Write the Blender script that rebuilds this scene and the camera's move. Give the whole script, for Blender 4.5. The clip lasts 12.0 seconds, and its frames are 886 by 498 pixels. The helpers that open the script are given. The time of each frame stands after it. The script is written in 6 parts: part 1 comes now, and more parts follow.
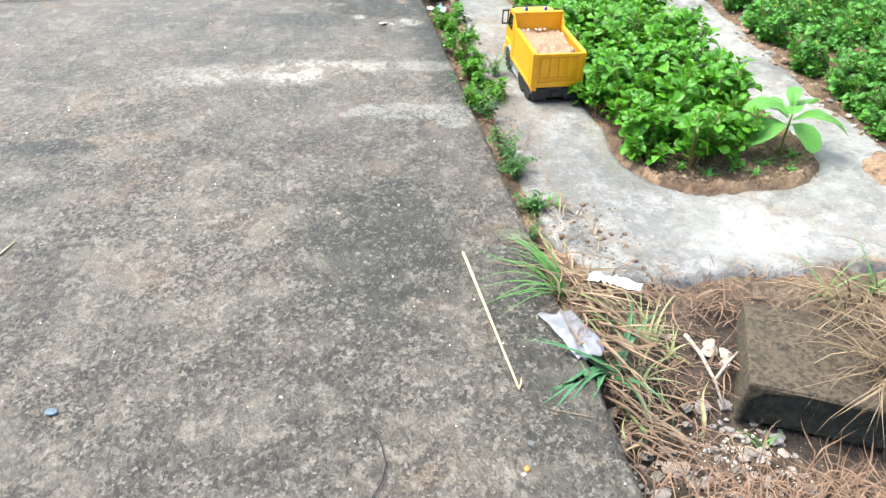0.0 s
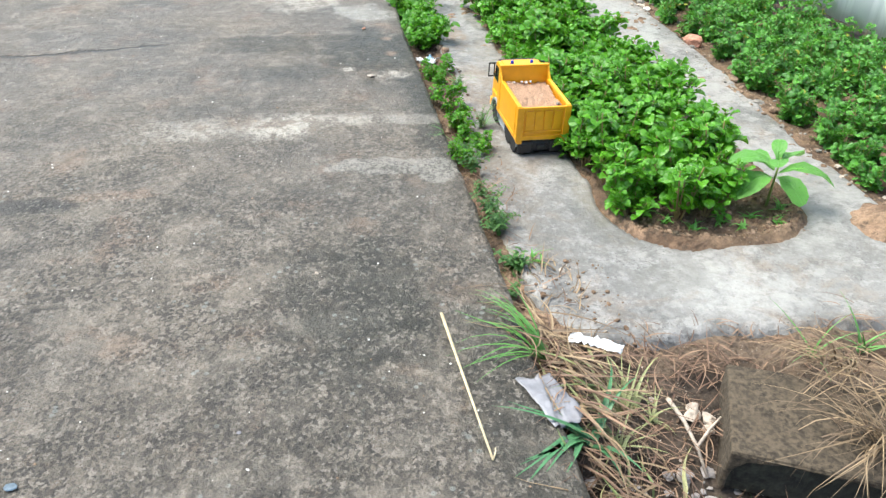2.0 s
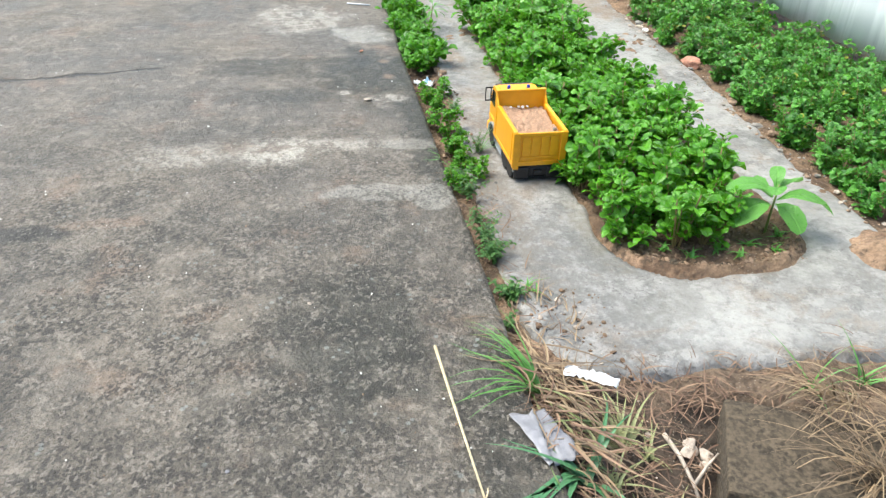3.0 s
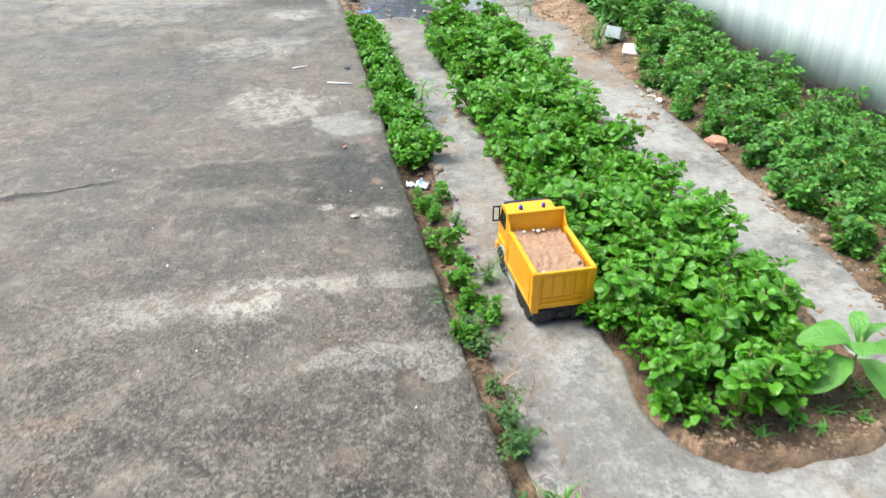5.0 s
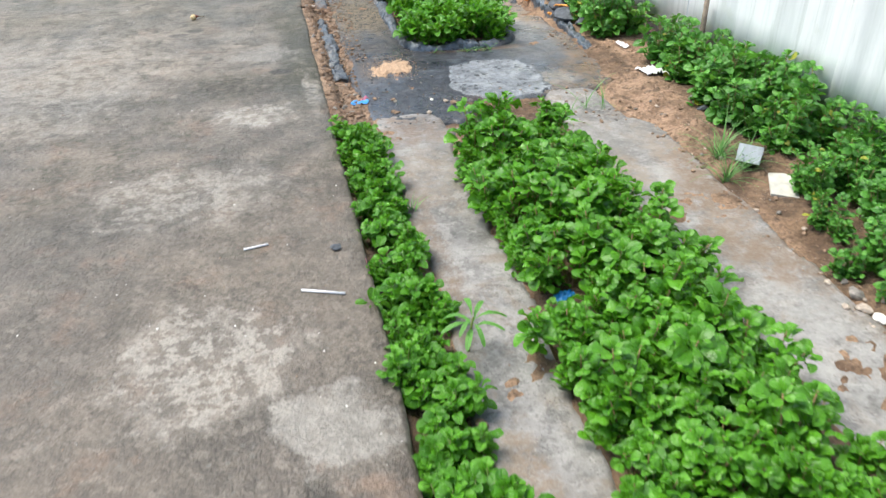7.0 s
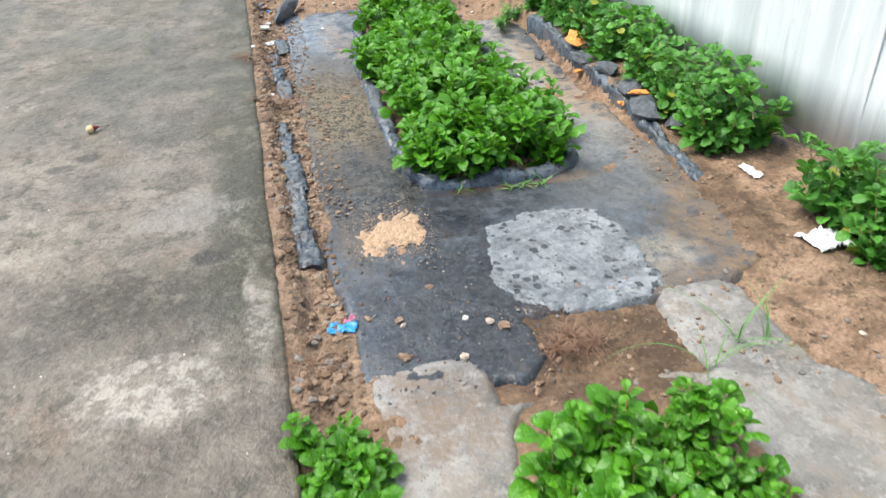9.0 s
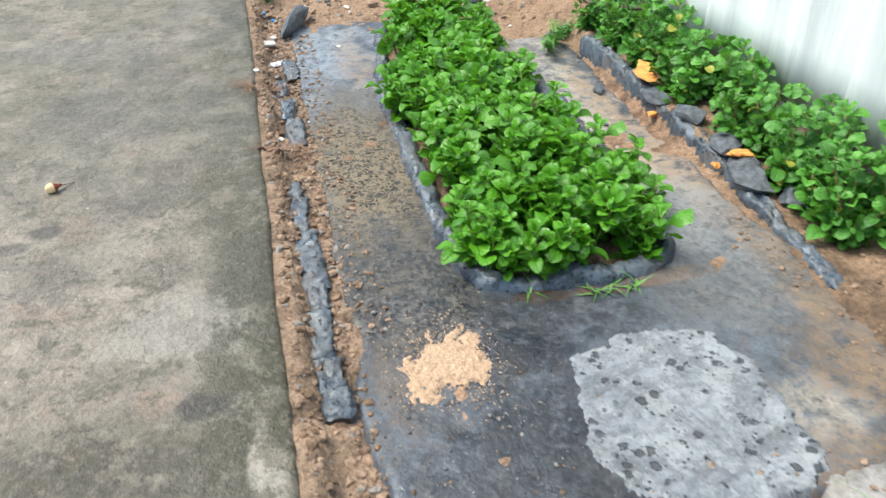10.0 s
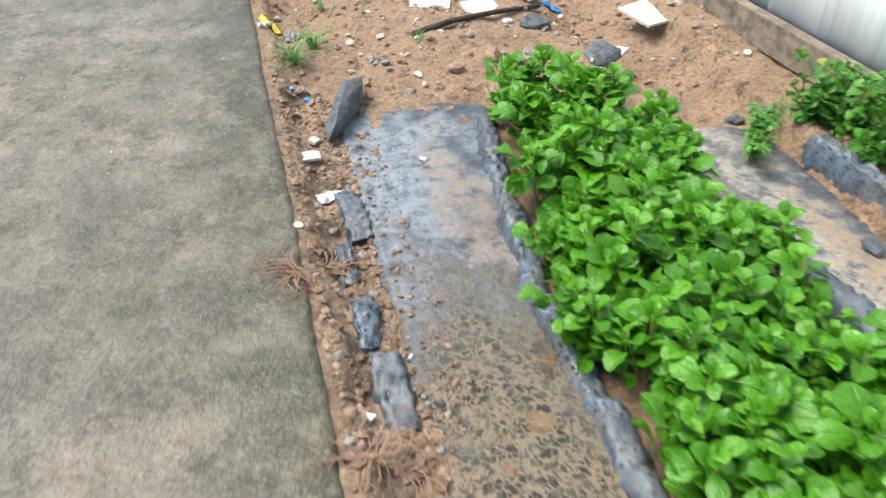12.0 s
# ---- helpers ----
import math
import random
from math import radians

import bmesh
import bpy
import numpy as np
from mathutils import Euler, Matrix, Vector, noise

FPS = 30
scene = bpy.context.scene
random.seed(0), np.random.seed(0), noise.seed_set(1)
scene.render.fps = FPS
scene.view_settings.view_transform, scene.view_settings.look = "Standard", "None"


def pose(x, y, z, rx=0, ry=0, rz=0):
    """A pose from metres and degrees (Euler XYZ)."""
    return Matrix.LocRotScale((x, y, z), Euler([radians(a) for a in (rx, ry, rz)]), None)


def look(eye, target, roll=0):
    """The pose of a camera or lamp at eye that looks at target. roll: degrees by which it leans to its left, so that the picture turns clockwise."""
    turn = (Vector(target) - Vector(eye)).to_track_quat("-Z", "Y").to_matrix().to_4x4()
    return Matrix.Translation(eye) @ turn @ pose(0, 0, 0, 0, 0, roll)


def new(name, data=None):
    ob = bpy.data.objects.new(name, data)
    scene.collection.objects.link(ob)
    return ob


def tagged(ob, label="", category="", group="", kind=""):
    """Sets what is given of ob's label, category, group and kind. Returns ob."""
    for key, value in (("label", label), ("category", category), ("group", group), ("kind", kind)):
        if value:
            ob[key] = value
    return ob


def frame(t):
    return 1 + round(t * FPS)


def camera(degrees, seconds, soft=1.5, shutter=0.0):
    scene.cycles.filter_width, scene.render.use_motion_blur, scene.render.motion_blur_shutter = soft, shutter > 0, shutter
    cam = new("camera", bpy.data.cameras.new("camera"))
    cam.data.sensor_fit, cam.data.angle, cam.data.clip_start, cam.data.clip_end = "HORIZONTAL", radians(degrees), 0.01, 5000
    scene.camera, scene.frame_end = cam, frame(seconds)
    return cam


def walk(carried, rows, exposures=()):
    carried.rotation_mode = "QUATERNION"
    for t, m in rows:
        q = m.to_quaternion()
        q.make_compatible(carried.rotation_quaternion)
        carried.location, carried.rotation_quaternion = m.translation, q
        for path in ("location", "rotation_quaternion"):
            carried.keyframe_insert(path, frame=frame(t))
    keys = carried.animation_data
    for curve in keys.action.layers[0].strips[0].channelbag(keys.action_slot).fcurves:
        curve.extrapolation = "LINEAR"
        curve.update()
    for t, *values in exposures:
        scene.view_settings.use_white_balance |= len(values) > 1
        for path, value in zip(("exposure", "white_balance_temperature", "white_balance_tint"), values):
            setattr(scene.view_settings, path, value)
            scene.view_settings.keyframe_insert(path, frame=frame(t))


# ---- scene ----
cam = camera(58.6, 12.0, 1.35, 0.22)
PATH = [
    (0, (-0.534, -0.018, 1.139), (-0.217, 1.568, -0.039), 2.7),
    (0.5, (-0.519, -0.012, 1.147), (-0.213, 1.585, -0.017), 2.4),
    (1, (-0.504, -0.002, 1.158), (-0.2, 1.611, 0.015), 2.2),
    (1.5, (-0.481, 0.011, 1.161), (-0.173, 1.638, 0.039), 2.1),
    (2, (-0.459, 0.024, 1.174), (-0.151, 1.665, 0.072), 2.0),
    (2.5, (-0.446, 0.037, 1.18), (-0.139, 1.689, 0.097), 2.0),
    (2.7, (-0.442, 0.043, 1.186), (-0.136, 1.698, 0.107), 2.0),
    (4.3, (-0.383, 0.359, 1.266), (-0.07, 2.036, 0.222), 0.6),
    (4.5, (-0.378, 0.44, 1.272), (-0.061, 2.119, 0.233), 0.3),
    (5, (-0.37, 0.646, 1.305), (-0.041, 2.327, 0.273), -0.2),
    (5.5, (-0.295, 1.097, 1.31), (0.037, 2.78, 0.282), -0.9),
    (6, (-0.29, 1.62, 1.317), (0.05, 3.301, 0.288), -0.9),
    (6.5, (-0.262, 2.091, 1.348), (0.07, 3.76, 0.296), -1.3),
    (7, (-0.188, 2.551, 1.295), (0.16, 4.207, 0.229), -0.8),
    (7.5, (-0.131, 3.017, 1.291), (0.219, 4.668, 0.218), -1.2),
    (7.7, (-0.115, 3.192, 1.276), (0.241, 4.848, 0.213), -1.3),
    (9.3, (0.102, 4.543, 1.278), (0.451, 6.155, 0.147), -2.3),
    (9.5, (0.109, 4.698, 1.269), (0.463, 6.303, 0.128), -2.0),
    (10, (0.052, 5.051, 1.243), (0.419, 6.637, 0.082), -0.6),
    (10.4, (-0.033, 5.322, 1.231), (0.332, 6.881, 0.033), 0.1),
    (10.5, (-0.053, 5.358, 1.223), (0.32, 6.932, 0.047), 0.1),
    (10.9, (-0.039, 5.624, 1.214), (0.332, 7.193, 0.031), -0.4),
    (11, (-0.019, 5.698, 1.21), (0.345, 7.271, 0.029), 0.0),
    (11.4, (0.023, 5.974, 1.213), (0.377, 7.55, 0.034), -0.6),
    (11.5, (-0.016, 6.071, 1.221), (0.362, 7.626, 0.023), -0.2),
    (12, (-0.051, 6.638, 1.077), (0.355, 8.159, -0.157), 0.1),
]
walk(cam, [(t, look(eye, target, roll)) for t, eye, target, roll in PATH],
     [(0.0, 2.16, 6350, 3), (1.0, 2.02, 6350, 3), (2.5, 1.76, 6400, 3), (5.0, 1.72, 6450, 4), (6.0, 1.58, 6450, 5), (6.7, 1.44, 6500, 6), (7.5, 1.5, 6500, 8), (9.5, 1.5, 6500, 5), (11.0, 1.78, 6500, 4), (12.0, 1.58, 6550, 5)])

# ---- light ----
world = bpy.data.worlds.new("overcast_sky")
scene.world = world
world.use_nodes = True
wnt = world.node_tree
wsky = wnt.nodes.new("ShaderNodeTexSky")
wsky.sky_type = "NISHITA"
wsky.sun_disc = False
wsky.sun_elevation = radians(62)
wsky.sun_rotation = radians(-66)
wsky.air_density, wsky.dust_density, wsky.ozone_density = 1.0, 3.0, 1.0
wbg = wnt.nodes["Background"]
wbg.inputs["Strength"].default_value = 0.085
wnt.links.new(wsky.outputs[0], wbg.inputs["Color"])
sun_data = bpy.data.lights.new("sun", "SUN")
sun_data.energy, sun_data.angle, sun_data.color = 1.5, radians(38), (1.0, 0.965, 0.88)
sun = new("sun", sun_data)
sun.matrix_world = look((-5.6, 7.25, 13), (0.6, 4.5, 0))


# ---- node helpers ----
class Mat:
    """A small builder of node materials."""

    def __init__(self, name, rough=0.8):
        self.m = bpy.data.materials.new(name)
        self.m.use_nodes = True
        self.nt = self.m.node_tree
        self.b = self.nt.nodes["Principled BSDF"]
        self.b.inputs["Roughness"].default_value = rough
        self.co = self.nt.nodes.new("ShaderNodeTexCoord").outputs["Object"]
        self.made = {}

    def put(self, sock, v):
        if isinstance(v, bpy.types.NodeSocket):
            self.nt.links.new(v, sock)
        elif isinstance(v, (tuple, list)) and len(v) == 3 and sock.type == "RGBA":
            sock.default_value = (*v, 1)
        else:
            sock.default_value = v

    def noise(self, scale, detail=4, rough=0.6, dist=0.0, stretch=None, out="Fac"):
        key = (scale, detail, rough, dist, stretch, out)
        if key in self.made:
            return self.made[key]
        n = self.nt.nodes.new("ShaderNodeTexNoise")
        n.inputs["Scale"].default_value, n.inputs["Detail"].default_value = scale, detail
        n.inputs["Roughness"].default_value, n.inputs["Distortion"].default_value = rough, dist
        co = self.co
        if stretch:
            mp = self.nt.nodes.new("ShaderNodeMapping")
            mp.inputs["Scale"].default_value = stretch
            self.put(mp.inputs["Vector"], co)
            co = mp.outputs[0]
        self.put(n.inputs["Vector"], co)
        self.made[key] = n.outputs["Fac" if out == "Fac" else "Color"]
        return self.made[key]

    def warped(self, scale, amount):
        """Coordinates bent by a noise, so that cells lose their straight sides."""
        n = self.nt.nodes.new("ShaderNodeVectorMath")
        n.operation = "MULTIPLY_ADD"
        self.put(n.inputs[0], self.noise(scale, 3, 0.6, out="Color"))
        n.inputs[1].default_value = (amount, amount, amount)
        self.put(n.inputs[2], self.co)
        return n.outputs[0]

    def cells(self, scale, feature="F1", out="Distance", rnd=1.0, co=None):
        n = self.nt.nodes.new("ShaderNodeTexVoronoi")
        n.feature = feature
        n.inputs["Scale"].default_value = scale
        n.inputs["Randomness"].default_value = rnd
        self.put(n.inputs["Vector"], self.co if co is None else co)
        return n.outputs[out]

    def step(self, v, a, b, lo=0.0, hi=1.0):
        n = self.nt.nodes.new("ShaderNodeMapRange")
        n.interpolation_type = "SMOOTHSTEP"
        self.put(n.inputs[0], v)
        for i, w in enumerate((a, b, lo, hi)):
            n.inputs[i + 1].default_value = w
        return n.outputs[0]

    def calc(self, op, a, b=0.0):
        n = self.nt.nodes.new("ShaderNodeMath")
        n.operation = op
        self.put(n.inputs[0], a)
        self.put(n.inputs[1], b)
        return n.outputs[0]

    def mix(self, f, a, b, blend="MIX"):
        n = self.nt.nodes.new("ShaderNodeMix")
        n.data_type, n.blend_type = "RGBA", blend
        self.put(n.inputs[0], f)
        self.put(n.inputs[6], a)
        self.put(n.inputs[7], b)
        return n.outputs[2]

    def spot(self, cx, cy, rx, ry, ragged=0.5, scale=9.0, soft=0.35, cover=1.0):
        """A stain or painted sheen of its own shape: an ellipse at a place on the ground with a ragged outline."""
        mp = self.nt.nodes.new("ShaderNodeMapping")
        mp.vector_type = "TEXTURE"
        mp.inputs["Location"].default_value = (cx, cy, 0)
        mp.inputs["Scale"].default_value = (rx, ry, 10)
        self.put(mp.inputs["Vector"], self.co)
        ln = self.nt.nodes.new("ShaderNodeVectorMath")
        ln.operation = "LENGTH"
        self.put(ln.inputs[0], mp.outputs[0])
        d = self.calc("ADD", ln.outputs["Value"], self.calc("MULTIPLY", self.calc("SUBTRACT", self.noise(scale, 5, 0.65), 0.5), ragged * 4))
        return self.step(d, 1.0 + soft, 1.0 - soft, 0.0, cover)

    def axis(self, i):
        s = self.nt.nodes.new("ShaderNodeSeparateXYZ")
        self.put(s.inputs[0], self.co)
        return s.outputs[i]

    def rand(self):
        return self.nt.nodes.new("ShaderNodeObjectInfo").outputs["Random"]

    def island(self):
        return self.nt.nodes.new("ShaderNodeNewGeometry").outputs["Random Per Island"]

    def done(self, color, rough=None, bump=None, depth=0.01, strength=1.0, **more):
        self.put(self.b.inputs["Base Color"], color)
        if rough is not None:
            self.put(self.b.inputs["Roughness"], rough)
        if bump is not None:
            n = self.nt.nodes.new("ShaderNodeBump")
            n.inputs["Strength"].default_value, n.inputs["Distance"].default_value = strength, depth
            self.put(n.inputs["Height"], bump)
            self.nt.links.new(n.outputs[0], self.b.inputs["Normal"])
        for k, v in more.items():
            self.put(self.b.inputs[k.replace("_", " ")], v)
        return self.m


def plain(name, color, rough=0.6, vary=0.12, scale=60, bump=0.0005, **more):
    m = Mat(name, rough)
    n = m.noise(scale, 4)
    n2 = m.noise(scale * 0.15, 3)
    dark = tuple(c * (1 - vary * 2) for c in color)
    light = tuple(min(1, c * (1 + vary)) for c in color)
    c = m.mix(m.step(n, 0.3, 0.7), dark, light)
    c = m.mix(m.step(n2, 0.35, 0.75, 0, 0.5), c, color)
    return m.done(c, None, n, bump, **more)


# ---- materials ----
def concrete_slab_material():
    m = Mat("weathered_concrete", 0.9)
    big, mid, fine = m.noise(1.5, 5, 0.6), m.noise(6.0, 6, 0.66), m.noise(21, 5, 0.66)
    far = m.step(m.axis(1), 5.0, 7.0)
    near = m.step(m.axis(1), 1.6, 3.6, 1.0, 0.35)
    wobble = m.calc("MULTIPLY", m.calc("SUBTRACT", m.noise(8, 7, 0.7), 0.5), 2.6)

    def blots(places, soft):
        """The union of stains with ragged outlines: x, y, half width, half length, cover."""
        whole = 0.0
        for x, y, rx, ry, cov in places:
            mp = m.nt.nodes.new("ShaderNodeMapping")
            mp.vector_type = "TEXTURE"
            mp.inputs["Location"].default_value, mp.inputs["Scale"].default_value = (x, y, 0), (rx, ry, 10)
            m.put(mp.inputs["Vector"], m.co)
            ln = m.nt.nodes.new("ShaderNodeVectorMath")
            ln.operation = "LENGTH"
            m.put(ln.inputs[0], mp.outputs[0])
            whole = m.calc("MAXIMUM", m.step(m.calc("ADD", ln.outputs["Value"], wobble), 1.0 + soft, 1.0 - soft, 0.0, cov), whole)
        return whole

    # body of the slab, paler further on
    c = m.mix(m.step(big, 0.36, 0.64), (0.112, 0.095, 0.078), (0.185, 0.158, 0.130))
    c = m.mix(m.step(mid, 0.44, 0.64, 0, 0.55), c, (0.215, 0.184, 0.152))
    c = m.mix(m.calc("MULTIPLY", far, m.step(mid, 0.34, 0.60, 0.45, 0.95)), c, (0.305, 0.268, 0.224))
    c = m.mix(m.step(m.noise(4.3, 6, 0.7), 0.54, 0.64, 0, 0.5), c, (0.215, 0.142, 0.100))
    # dark weathered skin with ragged edges, and flakes off it
    skin = m.calc("MULTIPLY", m.step(m.noise(3.1, 10, 0.74), 0.49, 0.54, 0, 0.75), m.step(m.noise(0.9, 3), 0.38, 0.56, 0.3, 1.0))
    c = m.mix(skin, c, m.mix(0.6, c, (0.070, 0.062, 0.050)))
    c = m.mix(m.step(m.noise(12, 5, 0.62), 0.50, 0.57, 0, 0.6), c, m.mix(0.6, c, (0.050, 0.044, 0.037)))
    c = m.mix(m.step(m.noise(16, 5, 0.62), 0.54, 0.60, 0, 0.6), c, m.mix(0.5, c, (0.36, 0.32, 0.275)))
    c = m.mix(m.step(m.noise(31, 5, 0.66), 0.54, 0.60, 0, 0.5), c, m.mix(0.5, c, (0.045, 0.040, 0.034)))
    c = m.mix(m.step(m.noise(52, 5, 0.7), 0.56, 0.61, 0, 0.5), c, m.mix(0.6, c, (0.050, 0.045, 0.040)))
    # damp and algae
    damp = blots([(-0.15, 3.34, 0.26, 0.30, 0.95), (-0.60, 3.46, 0.24, 0.14, 0.75), (-0.03, 2.85, 0.08, 0.55, 0.9), (-0.40, 3.12, 0.30, 0.10, 0.55), (-0.37, 1.56, 0.19, 0.28, 0.85), (-0.05, 1.15, 0.13, 0.40, 0.65),
                  (-0.36, 6.15, 0.30, 0.16, 0.85), (-0.09, 6.60, 0.08, 0.42, 0.85), (-0.14, 6.18, 0.10, 0.22, 0.8), (-0.95, 6.02, 0.45, 0.13, 0.6), (-0.90, 5.0, 0.35, 0.14, 0.45), (-0.45, 8.0, 0.35, 0.40, 0.55), (-0.35, 7.3, 0.25, 0.20, 0.4)], 0.45)
    c = m.mix(m.calc("MULTIPLY", damp, m.step(m.noise(27, 6, 0.7), 0.62, 0.45, 0.6, 1.0)), c, (0.032, 0.031, 0.023))
    rag = m.calc("ADD", m.axis(0), m.calc("MULTIPLY", wobble, 0.10))
    band = m.calc("MULTIPLY", m.step(rag, -0.25, -0.10), m.step(m.axis(1), 5.5, 6.2))
    c = m.mix(m.calc("MULTIPLY", band, m.step(m.noise(20, 6, 0.72), 0.58, 0.50, 0.35, 0.95)), c, (0.056, 0.055, 0.034))
    green = m.calc("MULTIPLY", m.step(m.axis(1), 6.4, 8.0), m.step(m.noise(4.1, 8, 0.7), 0.41, 0.54, 0.15, 0.7))
    c = m.mix(green, c, (0.120, 0.115, 0.084))
    old = m.step(m.axis(1), 3.6, 5.6)
    mottle = m.calc("MULTIPLY", old, m.step(m.noise(8, 7, 0.7), 0.505, 0.545, 0, 0.8))
    c = m.mix(m.calc("MULTIPLY", mottle, m.step(fine, 0.42, 0.52, 1.0, 0.25)), c, (0.064, 0.062, 0.042))
    c = m.mix(m.calc("MULTIPLY", old, m.step(m.noise(8, 7, 0.7), 0.475, 0.435, 0, 0.28)), c, m.mix(0.7, c, (0.335, 0.310, 0.250)))
    # smooth mortar smears
    smear = blots([(-0.165, 3.89, 0.15, 0.125, 0.9), (-0.20, 2.27, 0.20, 0.055, 0.75), (-0.07, 2.20, 0.06, 0.05, 0.8), (-0.25, 6.58, 0.14, 0.12, 0.55), (-0.08, 2.62, 0.10, 0.05, 0.5)], 0.16)
    c = m.mix(smear, c, m.mix(m.step(fine, 0.35, 0.65), (0.255, 0.241, 0.218), (0.325, 0.308, 0.280)))
    # lime bloom in flakes
    bloom = blots([(-0.46, 4.18, 0.21, 0.22, 0.68), (-0.57, 2.60, 0.13, 0.10, 0.85), (-0.32, 2.64, 0.18, 0.05, 0.55), (-0.31, 5.78, 0.18, 0.12, 0.75), (-0.06, 6.02, 0.035, 0.24, 0.5), (-0.55, 5.12, 0.30, 0.22, 0.5),
                   (-1.3, 6.4, 0.5, 0.6, 0.4), (-0.9, 2.60, 0.2, 0.08, 0.5), (-0.13, 3.06, 0.08, 0.04, 0.7), (-0.30, 3.13, 0.03, 0.025, 0.9)], 0.35)
    c = m.mix(m.calc("MULTIPLY", bloom, 0.35), c, (0.36, 0.325, 0.285))
    flake = m.calc("MULTIPLY", m.step(m.noise(15, 8, 0.72), 0.475, 0.51), m.step(m.noise(40, 4, 0.62), 0.60, 0.54, 0.3, 1.0))
    c = m.mix(m.calc("MULTIPLY", bloom, flake), c, (0.42, 0.395, 0.355))
    # small dark stains, shade of a spall and a hole painted on flat concrete, rusty crumbs
    spot = blots([(-0.185, 6.315, 0.05, 0.035, 0.9), (-0.62, 7.10, 0.045, 0.03, 0.8), (-0.71, 7.03, 0.045, 0.03, 0.7), (-1.265, 2.135, 0.13, 0.045, 0.95)], 0.3)
    c = m.mix(spot, c, (0.045, 0.042, 0.038))
    rust = blots([(-1.07, 2.17, 0.12, 0.03, 0.4), (-0.10, 3.30, 0.026, 0.026, 0.5), (-0.10, 3.50, 0.024, 0.022, 0.5), (-0.10, 3.70, 0.04, 0.025, 0.4), (-0.90, 1.46, 0.06, 0.04, 0.25)], 0.4)
    c = m.mix(rust, c, (0.30, 0.205, 0.145))
    # crack
    line = m.calc("ABSOLUTE", m.calc("SUBTRACT", m.calc("SUBTRACT", m.axis(1), m.calc("MULTIPLY", m.axis(0), 0.12)), m.calc("ADD", m.calc("MULTIPLY", m.noise(4.5, 6, 0.7), 0.16), 3.52)))
    crack = m.calc("MULTIPLY", m.step(line, 0.018, 0.005), m.step(m.axis(0), -0.98, -1.12))
    c = m.mix(m.calc("MULTIPLY", crack, 0.9), c, (0.030, 0.027, 0.024))
    # worn crust near the start: grains of the mix and single stones laid bare
    rough_skin = m.calc("MULTIPLY", near, m.step(m.noise(5.5, 5, 0.66), 0.36, 0.56, 0.3, 1.0))
    grain = m.calc("ADD", m.calc("MULTIPLY", m.cells(120, "F1", "Color", co=m.warped(75, 0.022)), 0.5), m.calc("MULTIPLY", m.noise(150, 3, 0.7), 0.5))
    # low grains painted dark, for shade between them that the bump lacks
    c = m.mix(m.calc("MULTIPLY", rough_skin, m.step(grain, 0.52, 0.40, 0, 0.95)), c, m.mix(0.78, c, (0.022, 0.020, 0.018)))
    c = m.mix(m.calc("MULTIPLY", rough_skin, m.step(grain, 0.60, 0.69, 0, 0.75)), c, m.mix(0.65, c, (0.36, 0.325, 0.29)))
    stone = m.calc("MULTIPLY", near, m.calc("MULTIPLY", m.step(m.cells(37), 0.26, 0.20, 0, 0.8), m.step(m.noise(9, 3), 0.54, 0.62)))
    c = m.mix(stone, c, (0.21, 0.222, 0.210))
    c = m.mix(1.0, c, (1.0, 0.98, 0.95), "MULTIPLY")
    h = m.calc("ADD", m.calc("MULTIPLY", fine, 1.6), m.calc("ADD", mid, m.calc("ADD", m.calc("MULTIPLY", crack, -2.0), m.calc("MULTIPLY", m.calc("MULTIPLY", rough_skin, grain), 2.4))))
    return m.done(c, m.step(big, 0.35, 0.65, 0.36, 0.62), h, 0.009, 0.85)


